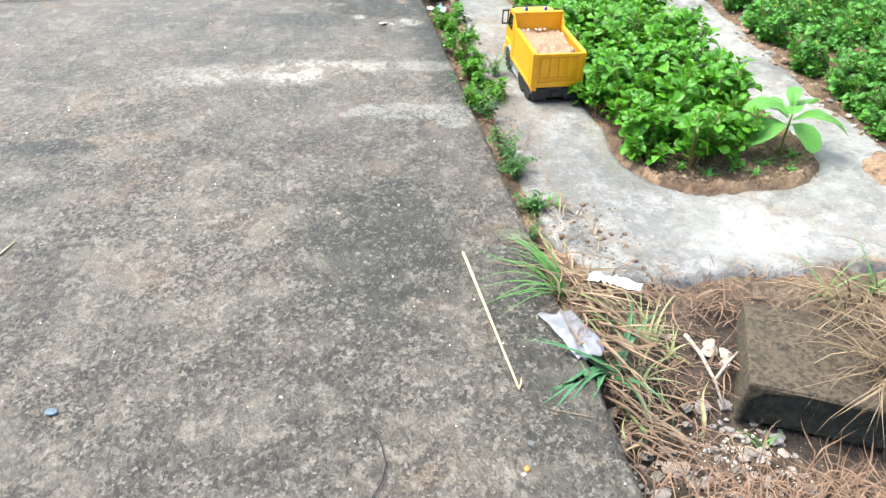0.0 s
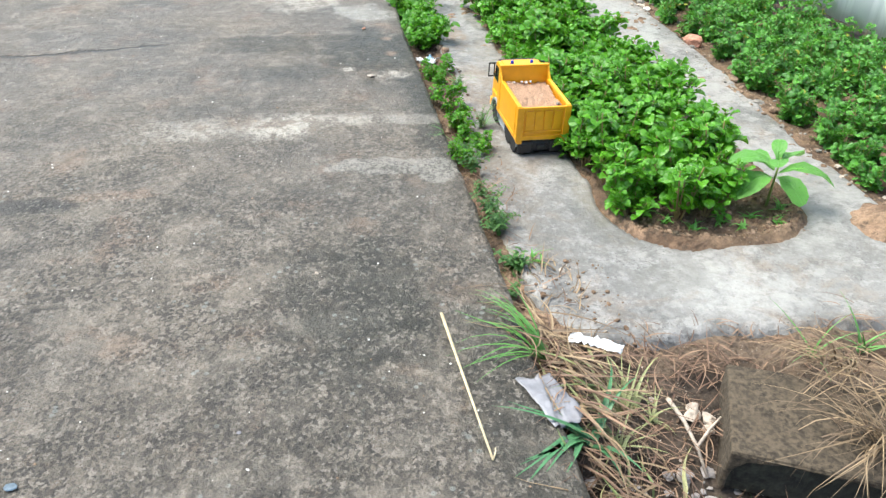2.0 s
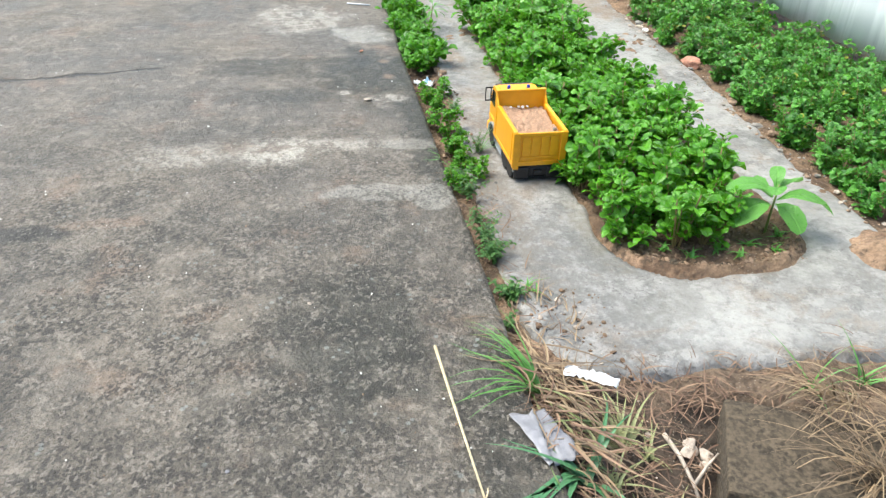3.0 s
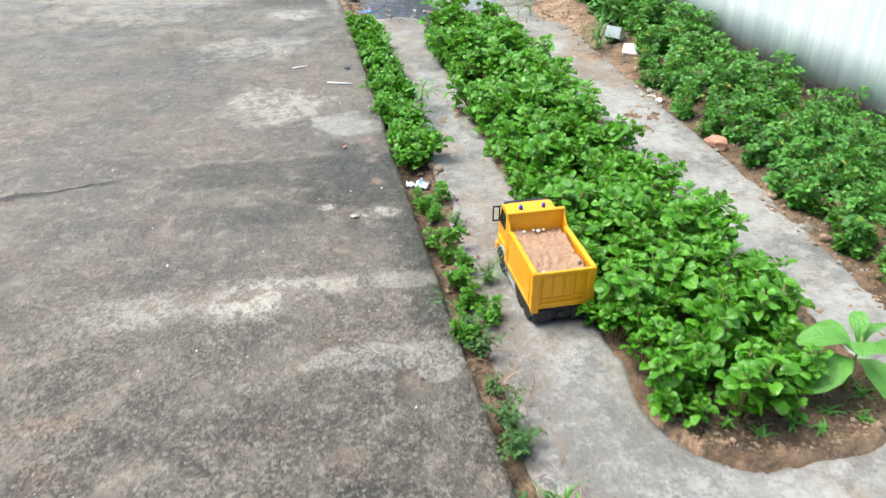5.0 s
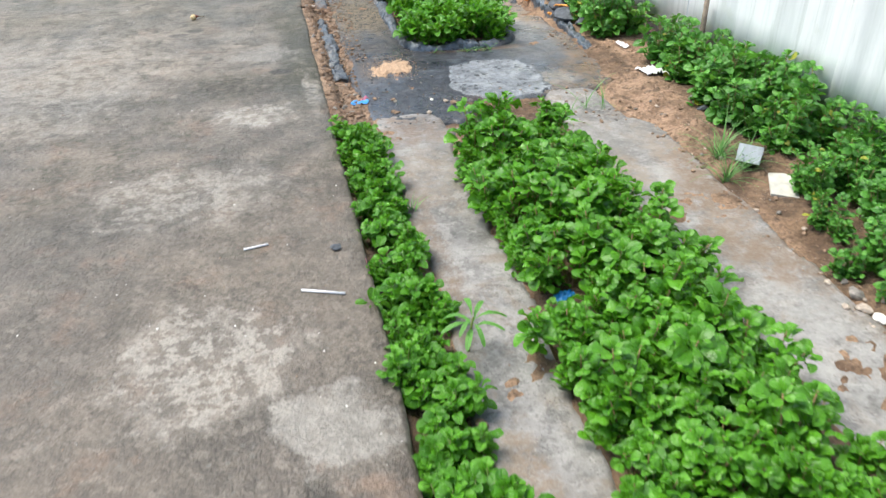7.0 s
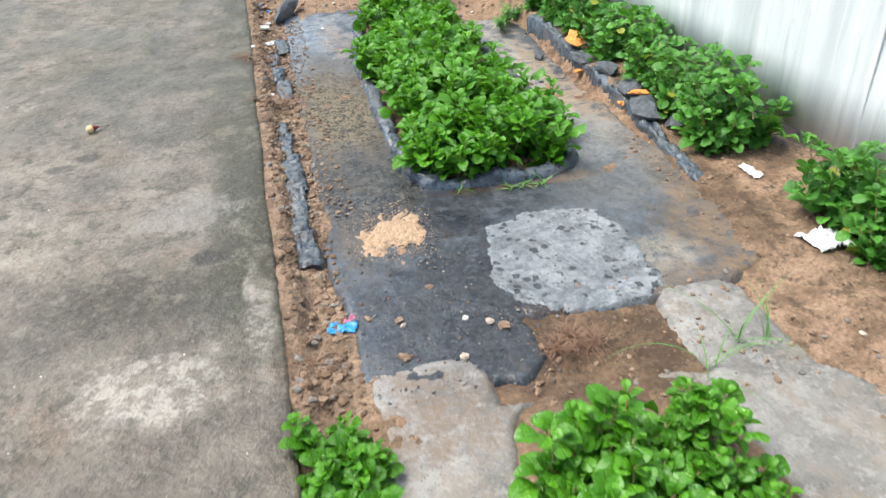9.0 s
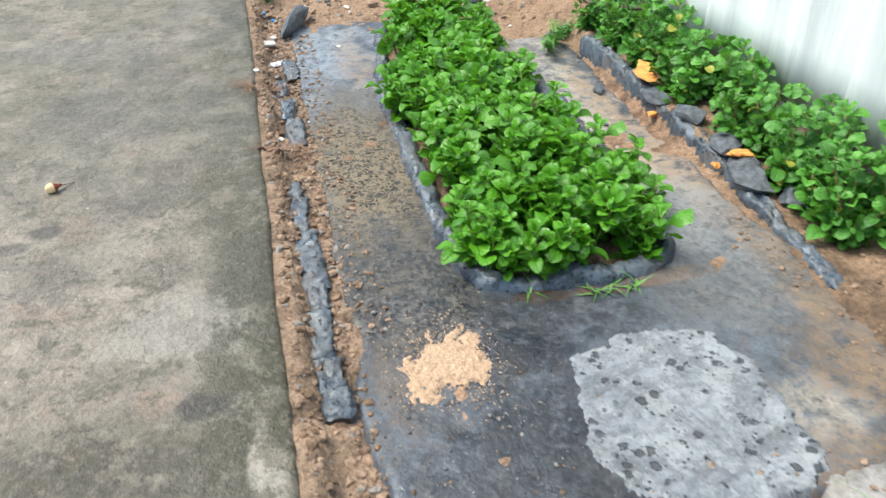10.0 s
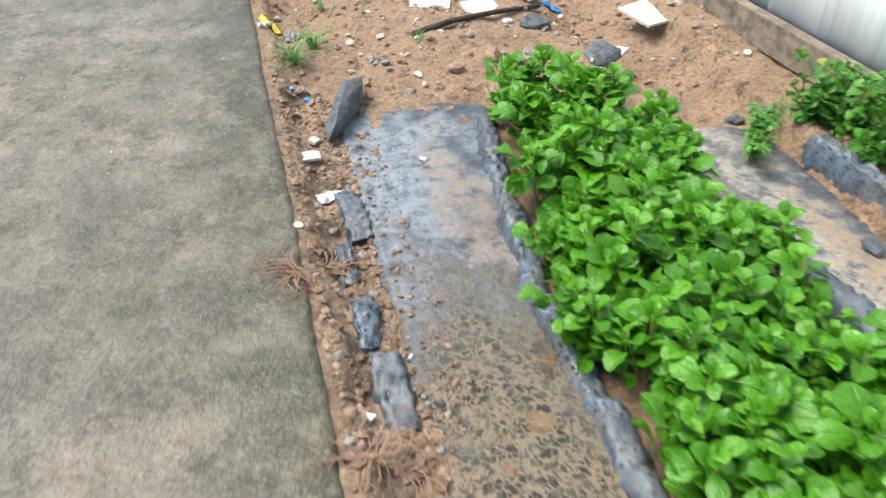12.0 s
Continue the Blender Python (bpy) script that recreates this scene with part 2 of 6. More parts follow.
def mortar_material(name, dark, light, spots=(), stain=(0.30, 0.22, 0.15), stains=0.35, rough=(0.55, 0.9), pits=0.0, bare=(), shade=1.0, nets=(), top_tone=None):
    m = Mat(name, 0.8)
    big, mid, fine = m.noise(2.6, 6, 0.65, 0.5), m.noise(11, 5, 0.7), m.noise(70, 4, 0.7)
    c = m.mix(m.step(big, 0.34, 0.64), dark, light)
    c = m.mix(m.step(mid, 0.48, 0.64, 0, 0.55), c, m.mix(0.4, dark, (0.05, 0.05, 0.05)))
    c = m.mix(m.step(m.noise(3.7, 6, 0.75, 1.0), 0.48, 0.62, 0, stains), c, stain)
    c = m.mix(m.step(m.noise(12, 7, 0.72), 0.535, 0.565, 0, 0.7), c, m.mix(0.6, c, m.mix(0.5, dark, (0.04, 0.04, 0.04))))
    c = m.mix(m.step(m.noise(16, 7, 0.72), 0.54, 0.57, 0, 0.7), c, m.mix(0.6, c, tuple(min(0.6, k * 1.25) for k in light)))
    c = m.mix(m.step(fine, 0.48, 0.64, 0, 0.40), c, m.mix(0.6, c, tuple(min(0.55, k * 1.6) for k in light)))
    c = m.mix(m.step(m.noise(34, 5, 0.75), 0.50, 0.62, 0, 0.5), c, m.mix(0.55, c, (0.05, 0.05, 0.05)))
    c = m.mix(m.calc("MULTIPLY", m.step(m.cells(85), 0.26, 0.1, 0, 0.7), m.step(m.noise(9, 3), 0.45, 0.56)), c, (0.07, 0.067, 0.062))
    for x, y, rx, ry, cov, col in spots:
        c = m.mix(m.calc("MULTIPLY", m.spot(x, y, rx, ry, 0.7, 9, 0.4, cov), m.step(m.noise(21, 5, 0.75), 0.34, 0.56)), c, m.mix(m.step(fine, 0.35, 0.65, 0.0, 0.5), col, c))
    h = m.calc("ADD", m.calc("MULTIPLY", fine, 0.35), m.calc("ADD", mid, big))
    sheen = m.step(m.noise(3.2, 4), 0.35, 0.65, rough[0], rough[1])
    for x, y, rx, ry, cov, col in bare:
        # skin worn off: small stones of the mix laid bare
        grain = m.calc("ADD", m.calc("MULTIPLY", m.cells(92, "F1", "Color", co=m.warped(80, 0.02)), 0.65), m.calc("MULTIPLY", m.noise(30, 4), 0.45))
        where = m.calc("MULTIPLY", m.spot(x, y, rx, ry, 0.6, 7, 0.5, cov), m.step(m.noise(24, 6, 0.72), 0.34, 0.48))
        c = m.mix(where, c, m.mix(m.step(grain, 0.25, 0.95), (0.022, 0.025, 0.030), col))
        h = m.calc("SUBTRACT", h, m.calc("MULTIPLY", where, m.calc("MULTIPLY", grain, -0.5)))
    for x, y, rx, ry, cov, col in nets:
        # silt dried into a net of cracks
        edge = m.calc("ADD", m.cells(46, "DISTANCE_TO_EDGE", co=m.warped(26, 0.06)), m.calc("MULTIPLY", m.calc("SUBTRACT", m.noise(40, 4), 0.5), 0.5))
        silt = m.spot(x, y, rx, ry, 0.4, 7, 0.5, cov)
        c = m.mix(silt, c, m.mix(m.step(m.noise(24, 6, 0.72), 0.44, 0.56), (0.030, 0.031, 0.025), (0.105, 0.092, 0.068)))
        c = m.mix(m.calc("MULTIPLY", silt, m.step(m.calc("MINIMUM", edge, m.calc("SUBTRACT", 0.70, m.noise(11, 5, 0.7))), 0.16, 0.04, 0, 0.95)), c, col)
        sheen = m.calc("MAXIMUM", sheen, m.calc("MULTIPLY", silt, 0.75))
    if pits:
        ragged = m.calc("MULTIPLY", m.noise(60, 4, 0.7), 0.9)
        hole = m.calc("MULTIPLY", m.step(m.calc("ADD", m.cells(pits), ragged), 0.76, 0.66), m.step(m.noise(pits * 0.3, 4), 0.42, 0.50))
        hole = m.calc("MAXIMUM", hole, m.calc("MULTIPLY", m.step(m.calc("ADD", m.cells(pits * 2.3), ragged), 0.68, 0.58), m.step(m.noise(pits * 0.2, 3), 0.47, 0.55)))
        c = m.mix(m.calc("MULTIPLY", hole, 0.85), c, (0.05, 0.058, 0.07))
        h = m.calc("SUBTRACT", h, hole)
    c = m.mix(1.0, c, (shade, shade, shade), "MULTIPLY")
    if top_tone:
        # another tone in ragged patches on faces that point up
        up = m.nt.nodes.new("ShaderNodeSeparateXYZ")
        m.nt.links.new(m.nt.nodes.new("ShaderNodeNewGeometry").outputs["Normal"], up.inputs[0])
        c = m.mix(m.calc("MULTIPLY", m.step(up.outputs[2], 0.72, 0.96), m.step(m.noise(12, 7, 0.72), 0.44, 0.53, 0.0, 0.75)), c, top_tone)
    return m.done(c, sheen, h, 0.010, 0.8)


def soil_material():
    m = Mat("sandy_garden_soil", 0.95)
    big, mid, fine = m.noise(1.7, 5, 0.6, 0.5), m.noise(9, 6, 0.7), m.noise(75, 5, 0.75)
    c = m.mix(m.step(mid, 0.38, 0.62), (0.165, 0.098, 0.060), (0.42, 0.27, 0.175))
    c = m.mix(m.step(big, 0.42, 0.66, 0, 0.6), c, (0.42, 0.29, 0.185))
    c = m.mix(m.spot(1.44, 5.6, 0.28, 0.80, 0.25, 6, 0.35, 0.85), c, m.mix(m.step(mid, 0.36, 0.62), (0.20, 0.128, 0.080), (0.43, 0.285, 0.19)))
    c = m.mix(m.spot(0.85, 9.3, 1.3, 0.7, 0.3, 4, 0.5, 0.7), c, (0.37, 0.25, 0.165))
    c = m.mix(m.spot(0.07, 7.3, 0.14, 2.0, 0.3, 8, 0.4, 0.75), c, m.mix(m.step(mid, 0.38, 0.6), (0.20, 0.14, 0.095), (0.40, 0.285, 0.20)))
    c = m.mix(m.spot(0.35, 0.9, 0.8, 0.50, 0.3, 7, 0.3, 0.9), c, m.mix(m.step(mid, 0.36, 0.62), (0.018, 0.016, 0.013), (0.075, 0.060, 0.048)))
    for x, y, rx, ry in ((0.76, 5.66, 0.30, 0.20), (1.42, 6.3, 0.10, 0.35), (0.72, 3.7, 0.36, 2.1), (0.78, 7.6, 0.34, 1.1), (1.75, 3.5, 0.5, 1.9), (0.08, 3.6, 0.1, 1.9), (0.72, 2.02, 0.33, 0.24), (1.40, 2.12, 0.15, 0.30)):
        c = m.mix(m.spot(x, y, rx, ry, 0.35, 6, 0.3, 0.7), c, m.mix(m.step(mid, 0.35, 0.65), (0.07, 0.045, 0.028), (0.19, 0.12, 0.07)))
    c = m.mix(m.spot(0.62, 1.36, 0.42, 0.075, 0.2, 7, 0.4, 0.85), c, m.mix(m.step(mid, 0.38, 0.6), (0.11, 0.075, 0.05), (0.23, 0.165, 0.115)))
    c = m.mix(m.step(m.noise(22, 5, 0.7), 0.54, 0.64, 0, 0.75), c, (0.085, 0.06, 0.042))
    c = m.mix(m.step(fine, 0.44, 0.60, 0, 0.7), c, m.mix(0.5, c, (0.06, 0.04, 0.03)))
    c = m.mix(m.calc("MULTIPLY", m.step(m.cells(110), 0.22, 0.1, 0, 0.7), m.step(m.noise(16, 3), 0.5, 0.6)), c, (0.50, 0.44, 0.36))
    h = m.calc("ADD", m.calc("MULTIPLY", fine, 0.8), m.calc("ADD", mid, m.calc("MULTIPLY", m.cells(55), 0.5)))
    return m.done(c, 0.95, h, 0.014, 1.0)


def leaf_material(name, deep, fresh, rough=0.34, yellowed=0.012):
    m = Mat(name, rough)
    uv = m.nt.nodes.new("ShaderNodeUVMap").outputs[0]
    sep = m.nt.nodes.new("ShaderNodeSeparateXYZ")
    m.put(sep.inputs[0], uv)
    u, v = sep.outputs[0], sep.outputs[1]
    c = m.mix(m.island(), deep, fresh)
    c = m.mix(m.calc("MULTIPLY", m.rand(), 0.4), c, m.mix(0.5, deep, fresh))
    off = m.calc("ABSOLUTE", m.calc("SUBTRACT", u, 0.5))
    rib = m.step(off, 0.05, 0.012)
    side = m.calc("SINE", m.calc("ADD", m.calc("MULTIPLY", v, 34.0), m.calc("MULTIPLY", off, -22.0)))
    c = m.mix(m.calc("MULTIPLY", rib, 0.18), c, tuple(min(1, x * 1.7 + 0.05) for x in fresh))
    c = m.mix(m.step(side, 0.75, 1.0, 0, 0.06), c, tuple(min(1, x * 1.4) for x in fresh))
    c = m.mix(m.step(m.noise(90, 3), 0.35, 0.75, 0, 0.3), c, deep)
    yel = m.calc("GREATER_THAN", m.island(), 1.0 - yellowed)
    c = m.mix(m.calc("MULTIPLY", yel, 0.8), c, (0.42, 0.38, 0.05))
    m.done(c, m.step(m.noise(40, 2), 0.3, 0.7, rough - 0.08, rough + 0.12), m.calc("ADD", m.calc("MULTIPLY", m.noise(150, 2), 3.0), m.calc("ADD", m.calc("MULTIPLY", side, 0.12), m.calc("MULTIPLY", rib, -1.6))), 0.0016, 0.8)
    m.b.inputs["Specular IOR Level"].default_value = 0.55
    tr = m.nt.nodes.new("ShaderNodeBsdfTranslucent")
    m.put(tr.inputs[0], m.mix(0.30, c, (0.30, 0.55, 0.05)))
    mx = m.nt.nodes.new("ShaderNodeMixShader")
    mx.inputs[0].default_value = 0.27
    out = m.nt.nodes["Material Output"]
    m.nt.links.new(m.b.outputs[0], mx.inputs[1])
    m.nt.links.new(tr.outputs[0], mx.inputs[2])
    m.nt.links.new(mx.outputs[0], out.inputs[0])
    return m.m


def blade_material(name, a, b, rough=0.55):
    m = Mat(name, rough)
    c = m.mix(m.island(), a, b)
    c = m.mix(m.step(m.noise(60, 3), 0.4, 0.8, 0, 0.5), c, tuple(x * 0.6 for x in a))
    return m.done(c)


def wall_material():
    m = Mat("whitewashed_sheet", 0.75)
    streak = m.noise(7, 6, 0.65, 0.3, (1, 1, 0.09))
    streak2 = m.noise(24, 5, 0.7, 0.2, (1, 1, 0.05))
    c = m.mix(m.step(streak, 0.38, 0.6), (0.62, 0.66, 0.68), (0.77, 0.80, 0.82))
    c = m.mix(m.step(streak2, 0.52, 0.66, 0, 0.55), c, (0.50, 0.545, 0.54))
    c = m.mix(m.step(m.noise(5, 6, 0.7), 0.60, 0.72, 0, 0.35), c, (0.52, 0.56, 0.50))
    z = m.axis(2)
    c = m.mix(m.calc("MULTIPLY", m.step(m.calc("ADD", z, m.calc("MULTIPLY", m.noise(8, 4), 0.14)), 0.16, 0.05), 0.35), c, (0.40, 0.36, 0.29))
    return m.done(c, 0.75, m.calc("ADD", streak, m.calc("MULTIPLY", m.noise(60, 4), 0.3)), 0.004, 0.6)


M_SLAB = concrete_slab_material()
PALE, BROWN = (0.47, 0.45, 0.425), (0.30, 0.205, 0.13)
M_TRACK = mortar_material("cement_mortar_track", (0.225, 0.216, 0.205), (0.46, 0.44, 0.42), [
    (0.62, 1.56, 0.15, 0.10, 0.85, (0.56, 0.545, 0.52)), (0.95, 1.50, 0.25, 0.10, 0.45, (0.46, 0.45, 0.43)), (0.30, 1.62, 0.10, 0.14, 0.5, (0.20, 0.195, 0.19)),
    (0.28, 2.5, 0.12, 0.22, 0.5, (0.27, 0.22, 0.18)), (0.26, 1.86, 0.16, 0.22, 0.8, (0.215, 0.205, 0.19)), (1.16, 1.72, 0.14, 0.12, 0.7, (0.22, 0.215, 0.20)), (0.46, 1.63, 0.10, 0.07, 0.8, (0.25, 0.24, 0.22)), (0.16, 2.25, 0.07, 0.35, 0.75, (0.24, 0.205, 0.165)), (0.40, 2.05, 0.05, 0.22, 0.7, (0.27, 0.235, 0.19)), (0.95, 1.68, 0.16, 0.05, 0.6, (0.25, 0.24, 0.225)), (0.2, 3.0, 0.07, 0.3, 0.5, BROWN), (0.31, 5.2, 0.2, 0.3, 0.55, (0.42, 0.34, 0.26)),
    (1.14, 2.9, 0.09, 0.25, 0.7, PALE), (1.17, 3.9, 0.12, 0.4, 0.7, (0.55, 0.54, 0.52)), (1.22, 4.60, 0.10, 0.30, 0.75, (0.36, 0.265, 0.185)), (1.26, 5.1, 0.08, 0.25, 0.8, (0.38, 0.27, 0.18)), (1.12, 4.95, 0.1, 0.1, 0.8, PALE),
    (1.28, 4.35, 0.10, 0.22, 0.95, (0.26, 0.185, 0.13)), (1.20, 4.75, 0.14, 0.10, 0.95, (0.26, 0.185, 0.13)), (1.30, 4.85, 0.09, 0.30, 0.95, (0.26, 0.185, 0.13)), (1.15, 4.45, 0.06, 0.16, 0.8, (0.26, 0.185, 0.13)), (1.06, 5.05, 0.06, 0.14, 0.8, (0.33, 0.25, 0.17)), (0.30, 5.55, 0.16, 0.14, 0.9, (0.26, 0.185, 0.13)), (0.22, 4.6, 0.05, 0.5, 0.8, (0.26, 0.185, 0.13)), (0.33, 3.3, 0.1, 0.3, 0.5, (0.34, 0.28, 0.225)), (0.24, 3.65, 0.05, 0.22, 0.8, (0.33, 0.24, 0.165)), (1.15, 5.3, 0.2, 0.2, 0.5, (0.36, 0.35, 0.33)), (1.15, 2.1, 0.16, 0.3, 0.5, (0.5, 0.49, 0.475))], (0.32, 0.25, 0.19), 0.65, (0.40, 0.72), shade=0.69)
MUD, WET = (0.215, 0.155, 0.105), (0.016, 0.020, 0.028)
M_PAD = mortar_material("dark_cement_mortar", (0.042, 0.052, 0.069), (0.134, 0.158, 0.190), [
    # the two pale blue spots paint sky sheen onto the far strip
    (0.42, 6.98, 0.06, 0.22, 0.8, MUD), (0.42, 7.45, 0.07, 0.30, 0.95, MUD), (0.36, 7.85, 0.12, 0.20, 0.85, MUD), (0.27, 8.35, 0.26, 0.40, 1.0, (0.36, 0.40, 0.44)), (0.30, 7.75, 0.14, 0.45, 0.9, (0.31, 0.35, 0.395)), (1.20, 7.15, 0.20, 0.55, 0.85, (0.36, 0.35, 0.34)), (1.18, 6.62, 0.22, 0.25, 0.75, (0.23, 0.245, 0.265)),
    (0.42, 8.2, 0.08, 0.3, 0.8, (0.36, 0.25, 0.16)), (0.40, 5.9, 0.2, 0.25, 0.8, WET), (0.52, 6.2, 0.14, 0.24, 0.9, WET), (0.80, 6.47, 0.40, 0.10, 0.85, WET), (0.30, 6.72, 0.16, 0.14, 0.7, WET), (0.45, 6.58, 0.2, 0.08, 0.7, (0.045, 0.045, 0.05)), (0.24, 6.42, 0.05, 0.2, 0.8, MUD),
    (1.22, 7.70, 0.17, 0.85, 1.0, (0.50, 0.455, 0.405)), (1.33, 7.2, 0.07, 0.9, 0.9, (0.40, 0.28, 0.18)), (1.20, 6.8, 0.16, 0.3, 0.8, (0.29, 0.315, 0.345)), (1.1, 6.5, 0.2, 0.15, 0.6, (0.16, 0.18, 0.205)),
    (1.12, 6.02, 0.10, 0.10, 0.9, (0.42, 0.375, 0.32)), (1.25, 6.15, 0.12, 0.10, 0.8, MUD), (0.75, 5.86, 0.12, 0.05, 0.9, (0.20, 0.125, 0.075)), (0.85, 6.55, 0.3, 0.03, 0.9, (0.26, 0.155, 0.09)),
    (0.62, 5.95, 0.30, 0.22, 0.8, WET), (0.55, 6.45, 0.22, 0.16, 0.8, WET), (1.34, 6.15, 0.12, 0.28, 0.95, (0.27, 0.185, 0.12)), (1.20, 5.88, 0.22, 0.08, 0.9, (0.25, 0.175, 0.115)), (1.36, 6.5, 0.08, 0.2, 0.8, (0.25, 0.18, 0.12))],
    (0.20, 0.15, 0.105), 0.28, (0.14, 0.55), 0.0, [(0.33, 6.75, 0.20, 0.45, 1.0, (0.17, 0.158, 0.142)), (0.30, 7.7, 0.14, 0.4, 0.6, (0.27, 0.245, 0.215)), (1.2, 6.55, 0.2, 0.3, 0.4, (0.3, 0.28, 0.26)), (0.42, 5.85, 0.2, 0.22, 0.6, (0.12, 0.13, 0.145))], 0.74, [(0.31, 7.34, 0.20, 0.46, 1.0, (0.27, 0.215, 0.145))])
M_DISC = mortar_material("pale_cement_skim", (0.30, 0.335, 0.375), (0.43, 0.465, 0.51), [], (0.09, 0.105, 0.125), 0.6, (0.25, 0.7), 26.0, (), 0.60)
M_CURB = mortar_material("cement_curb", (0.036, 0.050, 0.070), (0.108, 0.140, 0.178), (), (0.24, 0.18, 0.13), 0.35, (0.14, 0.42), 62.0, (), 1.05, top_tone=(0.13, 0.145, 0.155))
M_SOIL = soil_material()
M_WALL = wall_material()
M_LEAF_A = leaf_material("small_leaf", (0.044, 0.178, 0.009), (0.175, 0.49, 0.030), 0.24)
M_LEAF_B = leaf_material("broad_leaf", (0.046, 0.185, 0.009), (0.165, 0.47, 0.026), 0.21)
M_LEAF_C = leaf_material("shade_leaf", (0.036, 0.150, 0.020), (0.145, 0.42, 0.056), 0.28)
M_LEAF_D = leaf_material("pale_seedling_leaf", (0.070, 0.24, 0.035), (0.165, 0.42, 0.070), 0.34, 0.0)
M_LEAF_W = leaf_material("weed_leaf", (0.035, 0.11, 0.022), (0.12, 0.27, 0.065), 0.4, 0.0)
M_STEM = plain("green_stem", (0.16, 0.22, 0.05), 0.5)
M_STEM_RED = plain("reddish_stem", (0.22, 0.16, 0.06), 0.5)
M_DRY = blade_material("dry_grass_blade", (0.085, 0.052, 0.030), (0.40, 0.285, 0.165))
M_DRY_RED = blade_material("rust_brown_root", (0.10, 0.052, 0.032), (0.32, 0.20, 0.125))
M_ROOT = blade_material("reddish_dead_root", (0.12, 0.060, 0.036), (0.33, 0.195, 0.12))
M_BLADE = blade_material("green_grass_blade", (0.05, 0.17, 0.03), (0.16, 0.36, 0.08), 0.42)
M_BLADE_STRAW = blade_material("yellowing_grass_blade", (0.13, 0.21, 0.06), (0.40, 0.36, 0.18), 0.5)
M_BLADE_BLUE = blade_material("bluish_grass_blade", (0.045, 0.15, 0.065), (0.10, 0.25, 0.105), 0.42)


# ---- building helpers ----
def mesh_of(name, verts, faces, mat, smooth=True, uvs=None):
    me = bpy.data.meshes.new(name)
    me.from_pydata([tuple(v) for v in verts], [], [tuple(f) for f in faces])
    if smooth:
        me.shade_smooth()
    if uvs is not None:
        layer = me.uv_layers.new(name="UVMap")
        idx = np.empty(len(me.loops), dtype=np.int32)
        me.loops.foreach_get("vertex_index", idx)
        layer.data.foreach_set("uv", np.asarray(uvs, dtype=np.float32)[idx].ravel())
    me.materials.append(mat)
    me.update()
    return me


def part(name, bm, material, parent, label="", smooth=False):
    me = bpy.data.meshes.new(name)
    bm.to_mesh(me)
    bm.free()
    if smooth:
        me.shade_smooth()
    me.materials.append(material)
    ob = new(name, me)
    ob.parent = parent
    return tagged(ob, label)


def under(name, me, parent, m=None, label=""):
    ob = new(name, me)
    ob.parent = parent
    if m is not None:
        ob.matrix_basis = m
    return tagged(ob, label)


def box_bm(x0, y0, z0, x1, y1, z1, bevel=0.0, seg=2):
    bm = bmesh.new()
    bmesh.ops.create_cube(bm, size=1.0)
    for v in bm.verts:
        v.co = Vector(((x0 + x1) / 2 + v.co.x * (x1 - x0), (y0 + y1) / 2 + v.co.y * (y1 - y0), (z0 + z1) / 2 + v.co.z * (z1 - z0)))
    if bevel:
        bmesh.ops.bevel(bm, geom=bm.edges[:], offset=bevel, segments=seg, affect="EDGES", profile=0.5)
    return bm


def join_bm(*bms):
    out = bmesh.new()
    for b in bms:
        me = bpy.data.meshes.new("tmp")
        b.to_mesh(me)
        b.free()
        out.from_mesh(me)
        bpy.data.meshes.remove(me)
    return out


def prism_bm(outline, axis, a, b, bevel=0.0):
    """A plate: the outline (2D) in the two other axes, from a to b along axis."""
    bm = bmesh.new()

    def at(p, w):
        q = list(p)
        q.insert(axis, w)
        return bm.verts.new(q)
    lo = [at(p, a) for p in outline]
    hi = [at(p, b) for p in outline]
    n = len(outline)
    bm.faces.new(lo)
    bm.faces.new(hi)
    for i in range(n):
        bm.faces.new((lo[i], lo[(i + 1) % n], hi[(i + 1) % n], hi[i]))
    bmesh.ops.recalc_face_normals(bm, faces=bm.faces[:])
    if bevel:
        bmesh.ops.bevel(bm, geom=bm.edges[:], offset=bevel, segments=2, affect="EDGES", profile=0.5)
    return bm


def tube(points, radii, sides=5):
    """Vertices and faces of a tapering tube along points."""
    verts, faces = [], []
    pts = [Vector(p) for p in points]
    for i, p in enumerate(pts):
        d = (pts[min(i + 1, len(pts) - 1)] - pts[max(i - 1, 0)]).normalized()
        a = d.orthogonal().normalized()
        b = d.cross(a)
        for k in range(sides):
            w = 2 * math.pi * k / sides
            verts.append(p + (a * math.cos(w) + b * math.sin(w)) * radii[i])
    for i in range(len(pts) - 1):
        for k in range(sides):
            faces.append((i * sides + k, i * sides + (k + 1) % sides, (i + 1) * sides + (k + 1) % sides, (i + 1) * sides + k))
    faces.append(tuple(range(sides - 1, -1, -1)))
    faces.append(tuple(range((len(pts) - 1) * sides, len(pts) * sides)))
    return verts, faces


class Pile:
    """Gathers vertices and faces of one mesh."""

    def __init__(self):
        self.v, self.f, self.uv = [], [], []

    def add(self, verts, faces, uvs=None):
        o = len(self.v)
        self.v += [tuple(v) for v in verts]
        self.f += [tuple(i + o for i in f) for f in faces]
        self.uv += list(uvs) if uvs is not None else [(0.5, 0.5)] * len(verts)

    def mesh(self, name, mat, smooth=True):
        return mesh_of(name, self.v, self.f, mat, smooth, self.uv)


def lattice(ix, iy):
    h = (ix.astype(np.int64) * 374761393 + iy.astype(np.int64) * 668265263) & 0x7FFFFFFF
    h = ((h ^ (h >> 13)) * 1274126177) & 0x7FFFFFFF
    return ((h ^ (h >> 16)) & 0xFFFF) / 65535.0


